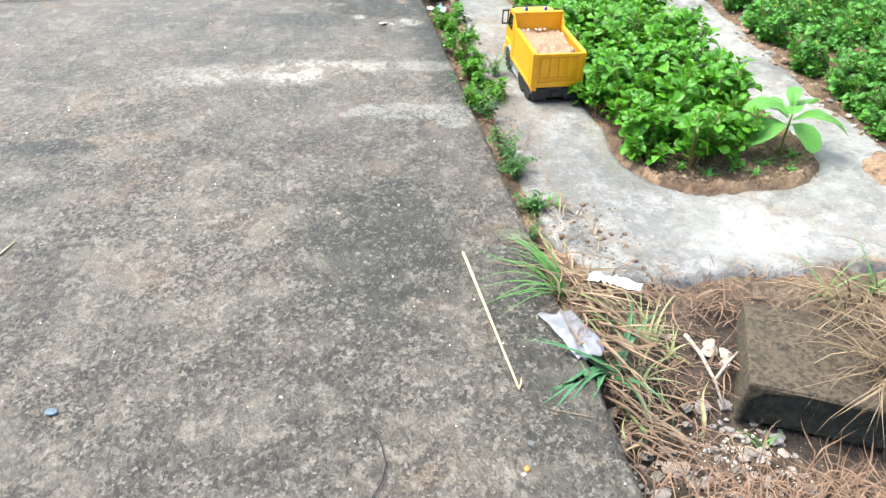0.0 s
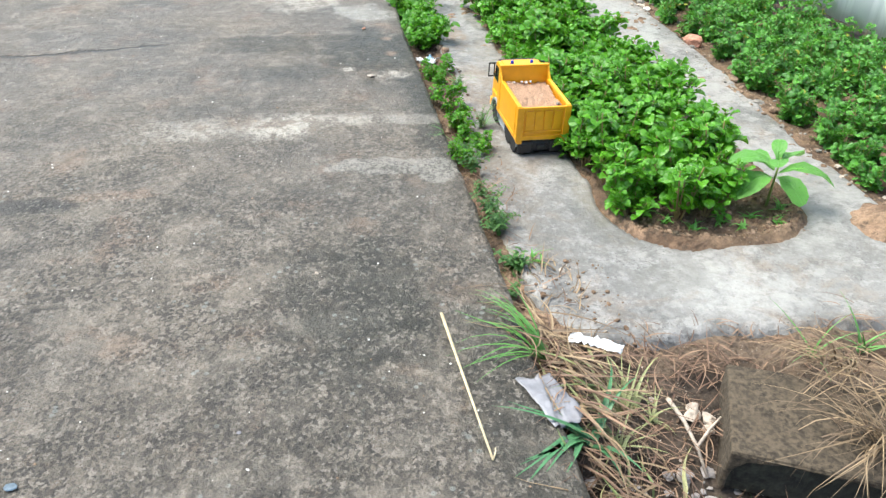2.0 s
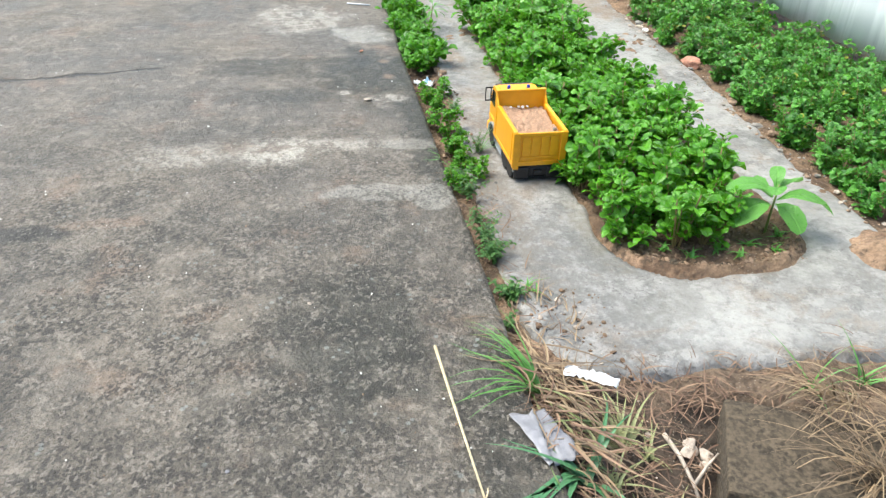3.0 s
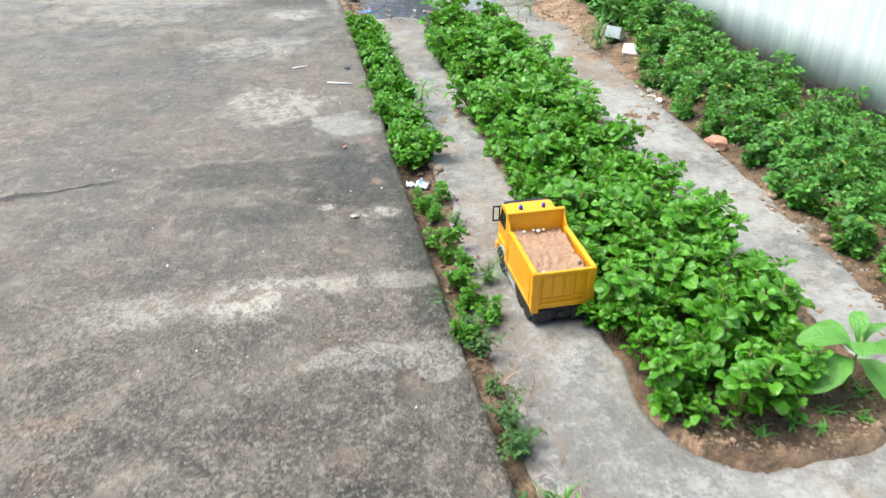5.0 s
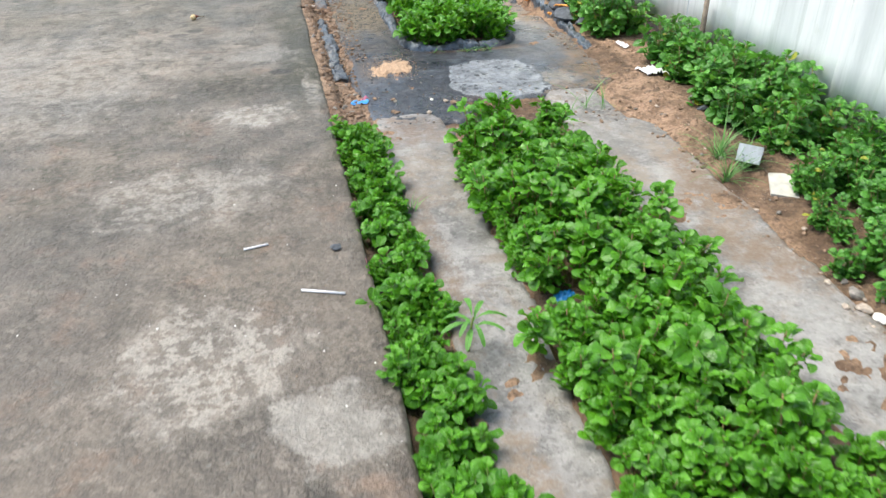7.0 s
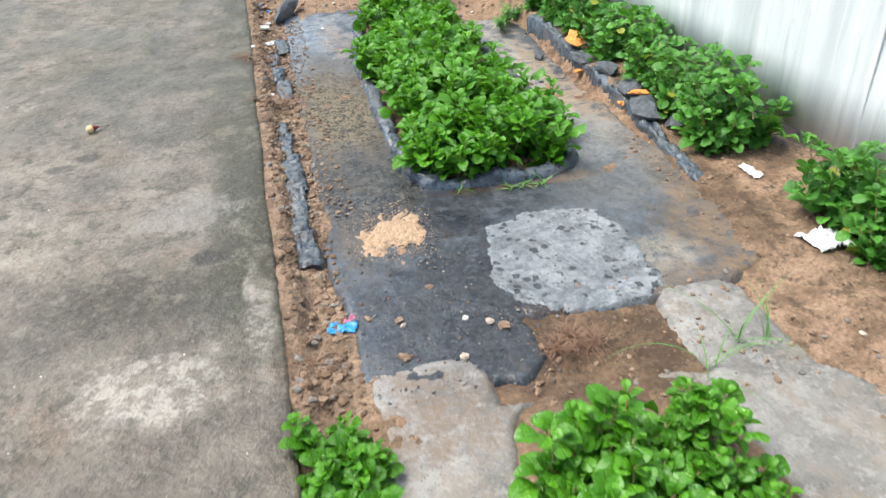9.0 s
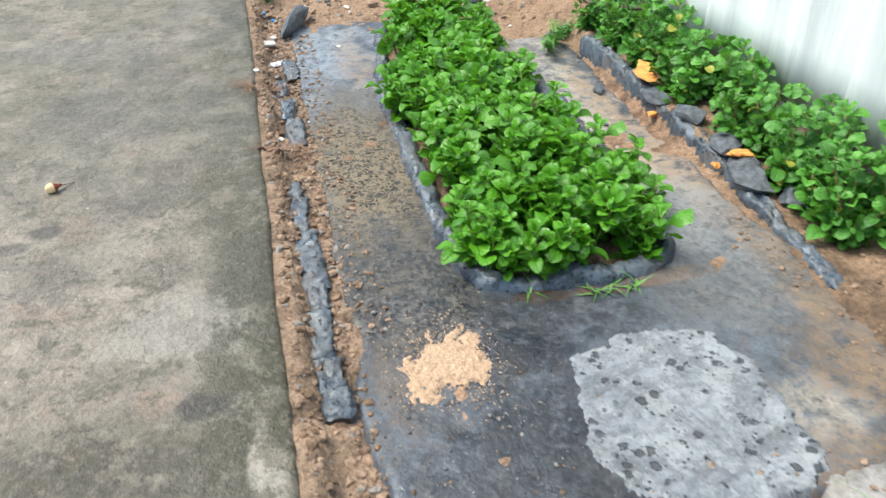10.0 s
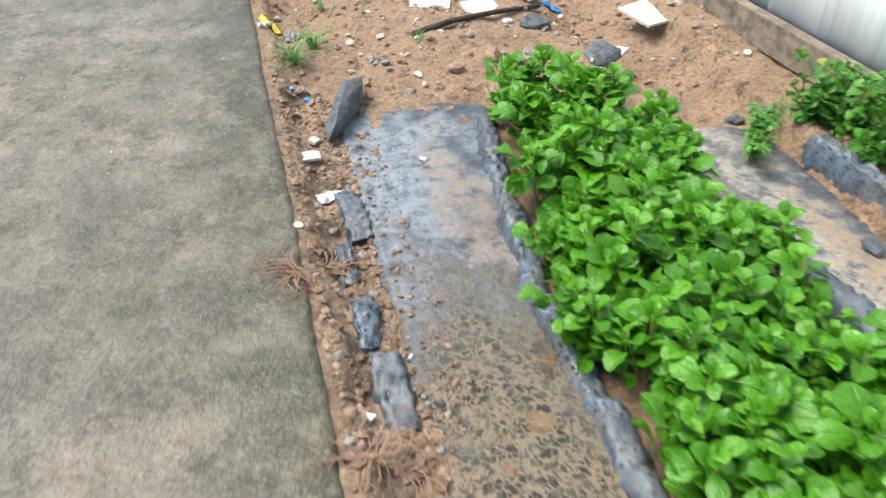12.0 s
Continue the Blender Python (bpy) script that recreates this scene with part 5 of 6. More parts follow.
# ---- grass, roots, litter ----
def blade(rng, p, heading, length, width, lift, sag, fold=0.3, n=6, curl=0.0):
    """A grass blade: a tapering folded ribbon from p."""
    verts, faces = [], []
    x, y, z = p
    pitch, a = lift, heading
    step = length / n
    for i in range(n + 1):
        t = i / n
        w = width * (0.55 + 0.45 * math.sin(math.pi * min(1, t * 1.4 + 0.15))) * (1 - t ** 3 * 0.92) * 0.5
        nx, ny = -math.sin(a), math.cos(a)
        verts += [(x - nx * w, y - ny * w, z + w * fold), (x, y, z - w * fold * 0.5), (x + nx * w, y + ny * w, z + w * fold)]
        x += math.cos(a) * math.cos(pitch) * step
        y += math.sin(a) * math.cos(pitch) * step
        z += math.sin(pitch) * step
        pitch -= sag / n
        a += curl / n
        floor_z = (0.002 if x < -0.004 else -0.075)
        if z < floor_z:
            z, pitch = floor_z, 0.05
    for i in range(n):
        for k in range(2):
            b = i * 3 + k
            faces.append((b, b + 1, b + 4, b + 3))
    return verts, faces


def tuft(name, x, y, seed, count, length, width, mat, label, lifts=(0.5, 1.3), sag=1.6, headings=(0, 360), category="grass", curl=0.5):
    rng = random.Random(seed)
    z = top_z(x, y) + 0.002
    base = tagged(new(name), label, category)
    base.matrix_basis = pose(x, y, z)
    for k in range(count):
        v, f = blade(rng, (rng.uniform(-0.012, 0.012), rng.uniform(-0.012, 0.012), -0.004), radians(rng.uniform(*headings)), length * rng.uniform(0.6, 1.15), width * rng.uniform(0.7, 1.2), rng.uniform(*lifts), sag * rng.uniform(0.6, 1.3), curl=rng.uniform(-curl, curl))
        v = [(a, b, max(c, top_z(x + a, y + b) - z + 0.001)) for a, b, c in v]
        under("blade", mesh_of("blade", v, f, mat), base)
    return base


def strewn(name, seed, count, area, mat, label, category, length, width, headings, lifts=(0.0, 0.35), sag=0.7, up=0.02, rest=None):
    """Fallen blades lying over each other, as one mass."""
    rng = random.Random(seed)
    pile = Pile()
    for k in range(count):
        x, y = area(rng)
        u, w = (x - 0.303) * 0.906 - (y - 0.99) * 0.423, (x - 0.303) * 0.423 + (y - 0.99) * 0.906
        if rest is None and -0.01 < u < 0.42 and -0.07 < w < 0.29:
            continue  # under the block
        z = (top_z(x, y) if rest is None else rest) + rng.uniform(0.002, up)
        v, f = blade(rng, (x, y, z), radians(rng.uniform(*headings)), length * rng.uniform(0.5, 1.4), width * rng.uniform(0.6, 1.4), rng.uniform(*lifts), sag * rng.uniform(0.3, 1.4), curl=rng.uniform(-1.6, 1.6))
        v = [(a, b, max(c, top_z(a, b) + 0.001)) for a, b, c in v]
        pile.add(v, f)
    tagged(new(name, pile.mesh(name, mat)), label, category, kind="stuff")


def gravel(name, seed, count, area, mats, label, sizes, flat=0.7, sink=0.3):
    """Small loose stones and crumbs, one mesh."""
    rng = random.Random(seed)
    shapes = []
    for _ in range(8):
        me = rock_mesh("crumb", rng, mats[0], (1, 1, 1), 0.3, 1)
        shapes.append(([tuple(v.co) for v in me.vertices], [tuple(p.vertices) for p in me.polygons]))
        bpy.data.meshes.remove(me)
    pile, mi = Pile(), []
    for k in range(count):
        x, y = area(rng)
        s = sizes[0] * (sizes[1] / sizes[0]) ** (rng.random() ** 2)
        sv, sf = rng.choice(shapes)
        m = pose(x, y, top_z(x, y) + s * flat * (0.5 - sink), rng.uniform(-25, 25), rng.uniform(-25, 25), rng.uniform(0, 360)) @ Matrix.Diagonal((s, s * rng.uniform(0.6, 1), s * flat, 1))
        pile.add(place(sv, m), sf)
        mi += [min(len(mats) - 1, int(rng.random() ** 1.5 * len(mats)))] * len(sf)
    me = pile.mesh(name, mats[0], False)
    for mat in mats[1:]:
        me.materials.append(mat)
    me.polygons.foreach_set("material_index", mi)
    tagged(new(name, me), label, "gravel", kind="stuff")


def crumpled(name, x, y, w, d, turn, mat, label, category, seed, height=0.012, n=16, torn=0.12, least=-1.0):
    """A crumpled piece of film or paper with some thickness."""
    rng = random.Random(seed)
    off = rng.uniform(0, 90)
    verts, faces = [], []
    m = pose(x, y, 0, 0, 0, turn)
    for side in (0, 1):
        for j in range(n + 1):
            for i in range(n + 1):
                u, v = i / n - 0.5, j / n - 0.5
                r = math.hypot(u * 2, v * 2)
                edge = 1 - torn * (0.5 + 0.9 * noise.noise((u * 3 + off, v * 3, 3)))
                p = m @ Vector((u * w * edge, v * d * edge, 0))
                z = height * (0.35 + abs(noise.noise((u * w * 55 + off, v * d * 55, 1))) * 1.7 + 0.4 * abs(noise.noise((u * w * 130, v * d * 130, off)))) * (1 - 0.25 * r * r)
                verts.append((p.x, p.y, max(least, top_z(p.x, p.y)) + max(0.001, z) + 0.0008 * side))
    k = (n + 1) ** 2
    for j in range(n):
        for i in range(n):
            a = j * (n + 1) + i
            faces.append((a, a + n + 1, a + n + 2, a + 1))
            faces.append((k + a, k + a + 1, k + a + n + 2, k + a + n + 1))
    rim = [i for i in range(n + 1)] + [j * (n + 1) + n for j in range(1, n + 1)] + [n * (n + 1) + i for i in range(n - 1, -1, -1)] + [j * (n + 1) for j in range(n - 1, 0, -1)]
    for a, b in zip(rim, rim[1:] + rim[:1]):
        faces.append((a, b, k + b, k + a))
    return tagged(new(name, mesh_of(name, verts, faces, mat)), label, category)


def rod(name, pts, radius, mat, label, category, sides=6, taper=0.6):
    n = len(pts)
    v, f = tube(pts, [radius * (1 - (1 - taper) * i / (n - 1)) for i in range(n)], sides)
    return tagged(new(name, mesh_of(name, v, f, mat)), label, category)


def on(x, y, up=0.004):
    return (x, y, top_z(x, y) + up)


def build_front():
    rng = random.Random(77)
    # concrete block with a hollow under its face
    outline = [(0, 0), (0.012, 0), (0.016, 0.070), (0.04, 0.102), (0.13, 0.112), (0.22, 0.110), (0.33, 0.100), (0.375, 0.06), (0.386, 0.0), (0.40, 0.0), (0.40, 0.125), (0.0, 0.125)]
    bm = prism_bm(outline, 1, 0.0, 0.275, 0.006)
    bmesh.ops.triangulate(bm, faces=[f for f in bm.faces if len(f.verts) > 4])
    bmesh.ops.subdivide_edges(bm, edges=[e for e in bm.edges if e.calc_length() > 0.05], cuts=3, use_grid_fill=True)
    for v in bm.verts:
        if v.co.y < 0.02:
            v.co.y += 0.012 * min(1.0, max(0.0, (0.105 - v.co.z) / 0.08))
        v.co += Vector((noise.noise(v.co * 30), noise.noise(v.co * 30 + Vector((9, 0, 0))), noise.noise(v.co * 24 + Vector((0, 7, 0))))) * 0.004
    me = bpy.data.meshes.new("concrete_block")
    bm.to_mesh(me)
    bm.free()
    me.materials.append(M_CONC)
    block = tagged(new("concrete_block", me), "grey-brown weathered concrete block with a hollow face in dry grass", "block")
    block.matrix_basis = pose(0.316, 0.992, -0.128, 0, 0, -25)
    # near-black plate paints the shade inside the hollow
    part("hollow_face", box_bm(0.012, 0.022, 0.0, 0.388, 0.270, 0.108), M_HOLLOW_SHADE, block, "dark hollow with its shade painted on")
    # dry straw
    def below_block(r):
        x = r.uniform(0.12, 0.52)
        return x, min(r.gauss(0.74, 0.05), 0.86 - 0.5 * max(0.0, x - 0.30))
    strewn("dry_grass", 5, 70, lambda r: (lambda t: (0.03 + 0.24 * (1 - t) * r.uniform(0.1, 1.0) + 0.04 * r.random(), 0.90 + 0.65 * t))(r.random()), M_DRY, "tangled dry tan grass beside the slab", "dry grass", 0.16, 0.0050, (60, 190), (0.05, 0.6), 0.9, 0.035)
    strewn("dry_grass", 19, 24, lambda r: (r.gauss(0.12, 0.05), r.uniform(0.92, 1.40)), M_BLADE_STRAW, "half dead yellow-green grass", "grass", 0.16, 0.007, (60, 200), (0.1, 0.7), 1.2, 0.03)
    strewn("dry_grass", 15, 480, lambda r: (r.uniform(0.02, 0.50), r.uniform(0.70, 1.36)), M_DRY_RED, "rust-brown dead grass and roots", "dry grass", 0.10, 0.0032, (0, 360), (0.0, 0.45), 0.7, 0.03)
    strewn("dry_grass", 18, 50, lambda r: (r.uniform(0.06, 0.9), r.gauss(1.36, 0.035)), M_DRY_RED, "brown dead grass along the track edge", "dry grass", 0.09, 0.003, (0, 360), (0.0, 0.5), 0.7, 0.02)
    strewn("dry_grass", 6, 420, below_block, M_DRY_RED, "rust-brown mat of dead roots", "dry grass", 0.10, 0.0028, (0, 360), (0.0, 0.4), 0.9, 0.025)
    strewn("dry_grass", 51, 42, lambda r: (r.gauss(0.055, 0.03), r.uniform(1.08, 1.50)), M_DRY, "sheaf of tan dead grass fallen away from the slab", "dry grass", 0.20, 0.0056, (-100, -25), (0.1, 0.55), 0.9, 0.045)
    strewn("dry_grass", 52, 38, lambda r: (r.gauss(0.06, 0.03), r.uniform(0.95, 1.42)), M_DRY_RED, "sheaf of brown dead grass fallen away from the slab", "dry grass", 0.22, 0.0055, (-85, -20), (0.1, 0.5), 0.9, 0.04)
    strewn("dry_grass", 53, 150, lambda r: (r.uniform(0.12, 0.95), r.gauss(1.31, 0.05)), M_DRY_RED, "dark mat of dead stalks along the track edge", "dry grass", 0.075, 0.0035, (0, 360), (0.0, 0.3), 0.6, 0.012)
    tuft_at = [(0.62, 0.96, 70, 0.24, (100, 260)), (0.68, 1.18, 60, 0.20, (120, 250)), (0.75, 1.06, 50, 0.22, (60, 300))]
    for k, (x, y, n, L, hd) in enumerate(tuft_at):
        strewn("dry_grass", 30 + k, n, lambda r, x=x, y=y: (r.gauss(x, 0.025), r.gauss(y, 0.025)), M_DRY, "arching tuft of dry straw-coloured grass", "dry grass", L, 0.0038, hd, (0.2, 1.1), 1.9, 0.02, 0.002)
    for k, (x, y, n, L) in enumerate(((0.175, 1.215, 16, 0.10), (0.235, 1.165, 10, 0.11), (0.13, 1.10, 9, 0.12))):
        tuft("grass_tuft", x, y, 60 + k, n, L, 0.006, M_BLADE_STRAW, "yellow-green grass tuft among dead stalks", (0.4, 1.1), 1.3)
    tuft("grass_tuft", 0.83, 1.30, 66, 12, 0.15, 0.006, M_BLADE, "thin green grass tuft beside the concrete block", (0.7, 1.3), 1.0)
    strewn("dead_stalks", 16, 120, lambda r: (r.uniform(0.01, 0.15), r.uniform(1.35, 2.5)), M_DRY_RED, "brown dead stalks in the gap beside the slab", "dry grass", 0.07, 0.003, (0, 360), (0.0, 0.5), 0.6, 0.012)
    strewn("dead_stalks", 17, 60, lambda r: (r.uniform(0.05, 0.20), r.uniform(1.3, 1.75)), M_DRY, "tan dead stalks in the gap beside the slab", "dry grass", 0.09, 0.0035, (40, 180), (0.0, 0.5), 0.6, 0.012)
    # live tufts
    tuft("grass_tuft", 0.035, 1.345, 41, 22, 0.25, 0.0068, M_BLADE, "green grass tuft leaning over the slab edge", (0.6, 1.25), 1.7, (110, 240))
    tuft("grass_tuft", 0.050, 1.100, 42, 7, 0.25, 0.016, M_BLADE_BLUE, "bluish green grass tuft with broad drooping blades", (0.5, 0.85), 1.3, (195, 262))
    tuft("grass_tuft", 0.075, 1.09, 142, 7, 0.22, 0.014, M_BLADE_BLUE, "bluish green broad grass blades over dead stalks", (0.5, 0.9), 1.3, (-80, 190))
    tuft("grass_tuft", 0.185, 1.19, 43, 22, 0.16, 0.0095, M_BLADE_STRAW, "green and straw grass tuft among dead stalks", (0.4, 1.2), 1.4, (40, 200))
    tuft("grass_tuft", 0.70, 1.30, 44, 8, 0.17, 0.006, M_BLADE, "thin green grass tuft behind the concrete block", (0.8, 1.4), 1.0)
    tuft("grass_tuft", 0.36, 0.93, 45, 8, 0.07, 0.004, M_BLADE, "small green grass sprig under the concrete block", (0.3, 1.0), 1.4, (20, 160))
    tuft("grass_tuft", 0.10, 1.755, 46, 8, 0.09, 0.004, M_BLADE, "green grass sprig beside the slab edge", (0.2, 1.1), 1.5)
    tuft("grass_tuft", 0.02, 2.50, 48, 6, 0.12, 0.004, M_BLADE, "thin green weed leaning over the slab", (0.1, 0.6), 0.8, (120, 220))
    # litter
    crumpled("tissue_scrap", 0.165, 1.365, 0.135, 0.036, -30, M_PAPER, "crumpled white tissue on dry grass", "litter", 3, 0.014, least=-0.028)
    crumpled("plastic_sheet", 0.005, 1.180, 0.095, 0.17, 16, M_FILM, "torn grey translucent plastic sheet over the slab edge", "litter", 8, 0.006, torn=0.25, least=-0.012)
    rod("grass_stalk", [(-0.182, 1.49, 0.004), (-0.178, 1.36, 0.012), (-0.170, 1.22, 0.010), (-0.158, 1.03, 0.004)], 0.0042, M_STRAW, "pale dry grass stalk lying on the slab", "stalk")
    rod("grass_stalk", [(-0.158, 1.03, 0.003), (-0.150, 1.045, 0.006), (-0.148, 1.055, 0.008)], 0.002, M_STRAW, "pale dry broken stalk end on the slab", "stalk")
    rod("grass_stalk", [(-1.265, 1.61, 0.003), (-1.24, 1.665, 0.004)], 0.003, M_STRAW, "short pale straw on the slab", "stalk")
    rod("black_wire", [(-0.452, 0.965, 0.003), (-0.441, 0.925, 0.006), (-0.438, 0.885, 0.004), (-0.450, 0.845, 0.006), (-0.475, 0.81, 0.003)], 0.0018, M_DWOOD, "thin black curved wire on the slab", "wire")
    root = rod("bleached_root", [on(0.285, 1.205, 0.02), on(0.293, 1.14, 0.028), on(0.300, 1.075, 0.025), on(0.305, 1.02, 0.012)], 0.0055, M_BONE, "bleached forked root beside the concrete block", "root", 7)
    rod("bleached_twig", [on(0.300, 1.075, 0.026), on(0.335, 1.10, 0.035), on(0.375, 1.13, 0.03)], 0.0042, M_BONE, "bleached forked root twig beside the concrete block", "root", 7)
    # pale fungus mass beside the root
    for k, (x, y, s) in enumerate([(0.33, 1.165, 0.055), (0.36, 1.15, 0.045), (0.345, 1.19, 0.04), (0.35, 1.125, 0.035)]):
        rock(rng, "fungus_lump", M_BONE, x, y, (s, s * 0.7, s * 0.5), "pale crusted lump of fungus", "lump", sink=0.1)
    gravel("stone_chips", 90, 420, lambda r: (r.uniform(0.04, 0.42), r.uniform(0.66, 1.04)), [M_CHIP, M_CHIP, M_GSTONE, M_BONE], "pinkish grey flat stone chips in damp soil", (0.010, 0.048), 0.3, 0.2)
    gravel("white_grit", 91, 60, lambda r: (r.gauss(0.30, 0.05), r.gauss(0.93, 0.03)), [M_WSTONE], "small white grit below the concrete block", (0.006, 0.014))
    gravel("leaf_litter", 92, 240, lambda r: (r.uniform(0.03, 0.30), r.uniform(1.0, 1.75)), [M_MUD, M_MUD, M_BONE], "crumbs of soil and litter", (0.006, 0.028), 0.5)
    gravel("slab_grit", 93, 1500, lambda r: (-1.9 * r.random() ** 0.9 - 0.02, r.uniform(0.55, 6.0)), [M_GSTONE, M_WSTONE, M_CLOD], "fine loose grit on the concrete slab", (0.0025, 0.009), 0.5, 0.2)
    gravel("slab_grit", 94, 160, lambda r: (-1.2 * r.random() - 0.02, r.uniform(6.0, 9.4)), [M_GSTONE, M_WSTONE], "fine loose grit on the concrete slab", (0.0025, 0.008), 0.5, 0.2)
    for x, y, s, mat, lab in [(-1.04, 1.09, 0.026, M_FADED, "small faded blue plastic chip on the slab"), (-0.64, 1.17, 0.012, M_FILM, "small pale blue plastic chip on the slab"), (-0.19, 0.84, 0.016, M_ORANGE, "small orange crumb on the slab"), (-0.20, 0.83, 0.010, M_WSTONE, "small white crumb on the slab"),
                              (-0.19, 3.64, 0.026, M_BRICK, "small red brick chip on the slab"), (-0.21, 3.04, 0.035, M_BONE, "pale crumbled debris on the slab"), (-0.085, 4.64, 0.045, M_DSTONE, "dark grey stone chip at the slab edge"), (-0.47, 1.70, 0.014, M_BONE, "pale splinter on the slab"),
                              (-0.81, 2.84, 0.014, M_WSTONE, "white chip on the slab"), (0.005, 8.15, 0.030, M_WSTONE, "white stone on the slab edge")]:
        rock(rng, "chip", mat, x, y, (s, s * 0.7, s * 0.4), lab, "chip", sink=0.15)
    for x0, y0, x1, y1, r in ((-0.365, 4.695, -0.29, 4.71, 0.004), (-0.205, 4.435, -0.085, 4.39, 0.0042)):
        rod("plastic_straw", [(x0, y0, r), ((x0 + x1) / 2, (y0 + y1) / 2, r), (x1, y1, r)], r, M_PAPER, "white plastic straw lying on the slab", "straw", 10, 1.0)
    # bulb with its stalk
    bulb = tagged(new("shallot_bulb"), "small pale shallot bulb with dark red skin on the slab", "bulb")
    bulb.matrix_basis = pose(-0.635, 7.325, 0.016, 0, 0, 30)
    part("bulb_body", lathe([(-0.020, 0.002), (-0.017, 0.010), (-0.008, 0.0155), (0.004, 0.015), (0.014, 0.008), (0.022, 0.003)], 16), M_BULB, bulb, "pale yellow bulb", True)
    part("bulb_skin", lathe([(0.004, 0.0156), (0.012, 0.0105), (0.022, 0.005), (0.030, 0.003)], 12), M_BULBRED, bulb, "dark red dry skin", True)
    v, f = tube([(0.026, 0, 0.0), (0.045, 0.008, -0.008), (0.07, 0.012, -0.013)], [0.0032, 0.0028, 0.002], 5)
    under("bulb_stalk", mesh_of("bulb_stalk", v, f, M_BONE), bulb)


def big_leaf(L, W, mat):
    v, f, u = leaf_geo(L, W, 0.18, 0.35, 0.12)
    return mesh_of("leaf", v, f, mat, True, u)


def sprig(x, y, seed, stems, height, size, mat, label):
    """An airy weed: thin stems with pairs of small leaves."""
    rng = random.Random(seed)
    weed = tagged(new("weed"), label, "weed")
    weed.matrix_basis = pose(x, y, top_z(x, y))
    for k in range(stems):
        a, lean, h = rng.uniform(0, 2 * math.pi), rng.uniform(0.15, 0.9), height * rng.uniform(0.55, 1.1)
        pts = [Vector((math.cos(a) * lean * h * t * t, math.sin(a) * lean * h * t * t, h * t * (1 - 0.35 * lean * t) - 0.006 * (1 - t))) for t in (0, 0.25, 0.5, 0.75, 1.0)]
        v, f = tube(pts, [0.0016, 0.0014, 0.0012, 0.001, 0.0007], 4)
        stem = under("stem", mesh_of("stem", v, f, M_STEM), weed)
        pile = Pile()
        for j in range(9):
            t = 0.25 + 0.75 * j / 8
            p = pts[min(3, int(t * 4))].lerp(pts[min(4, int(t * 4) + 1)], t * 4 - min(3, int(t * 4)))
            for side in (0, 180):
                L = size * rng.uniform(0.6, 1.15) * (1.1 - 0.4 * t)
                lv, lf, lu = leaf_geo(L, L * 0.42, 0.2, 0.3)
                pile.add(place(lv, pose(*p, 0, 0, j * 95 + side + rng.uniform(-20, 20)) @ pose(0, 0, 0, rng.uniform(5, 45), 0, 0)), lf, lu)
        under("leaves", pile.mesh("leaves", mat), stem)
    return weed


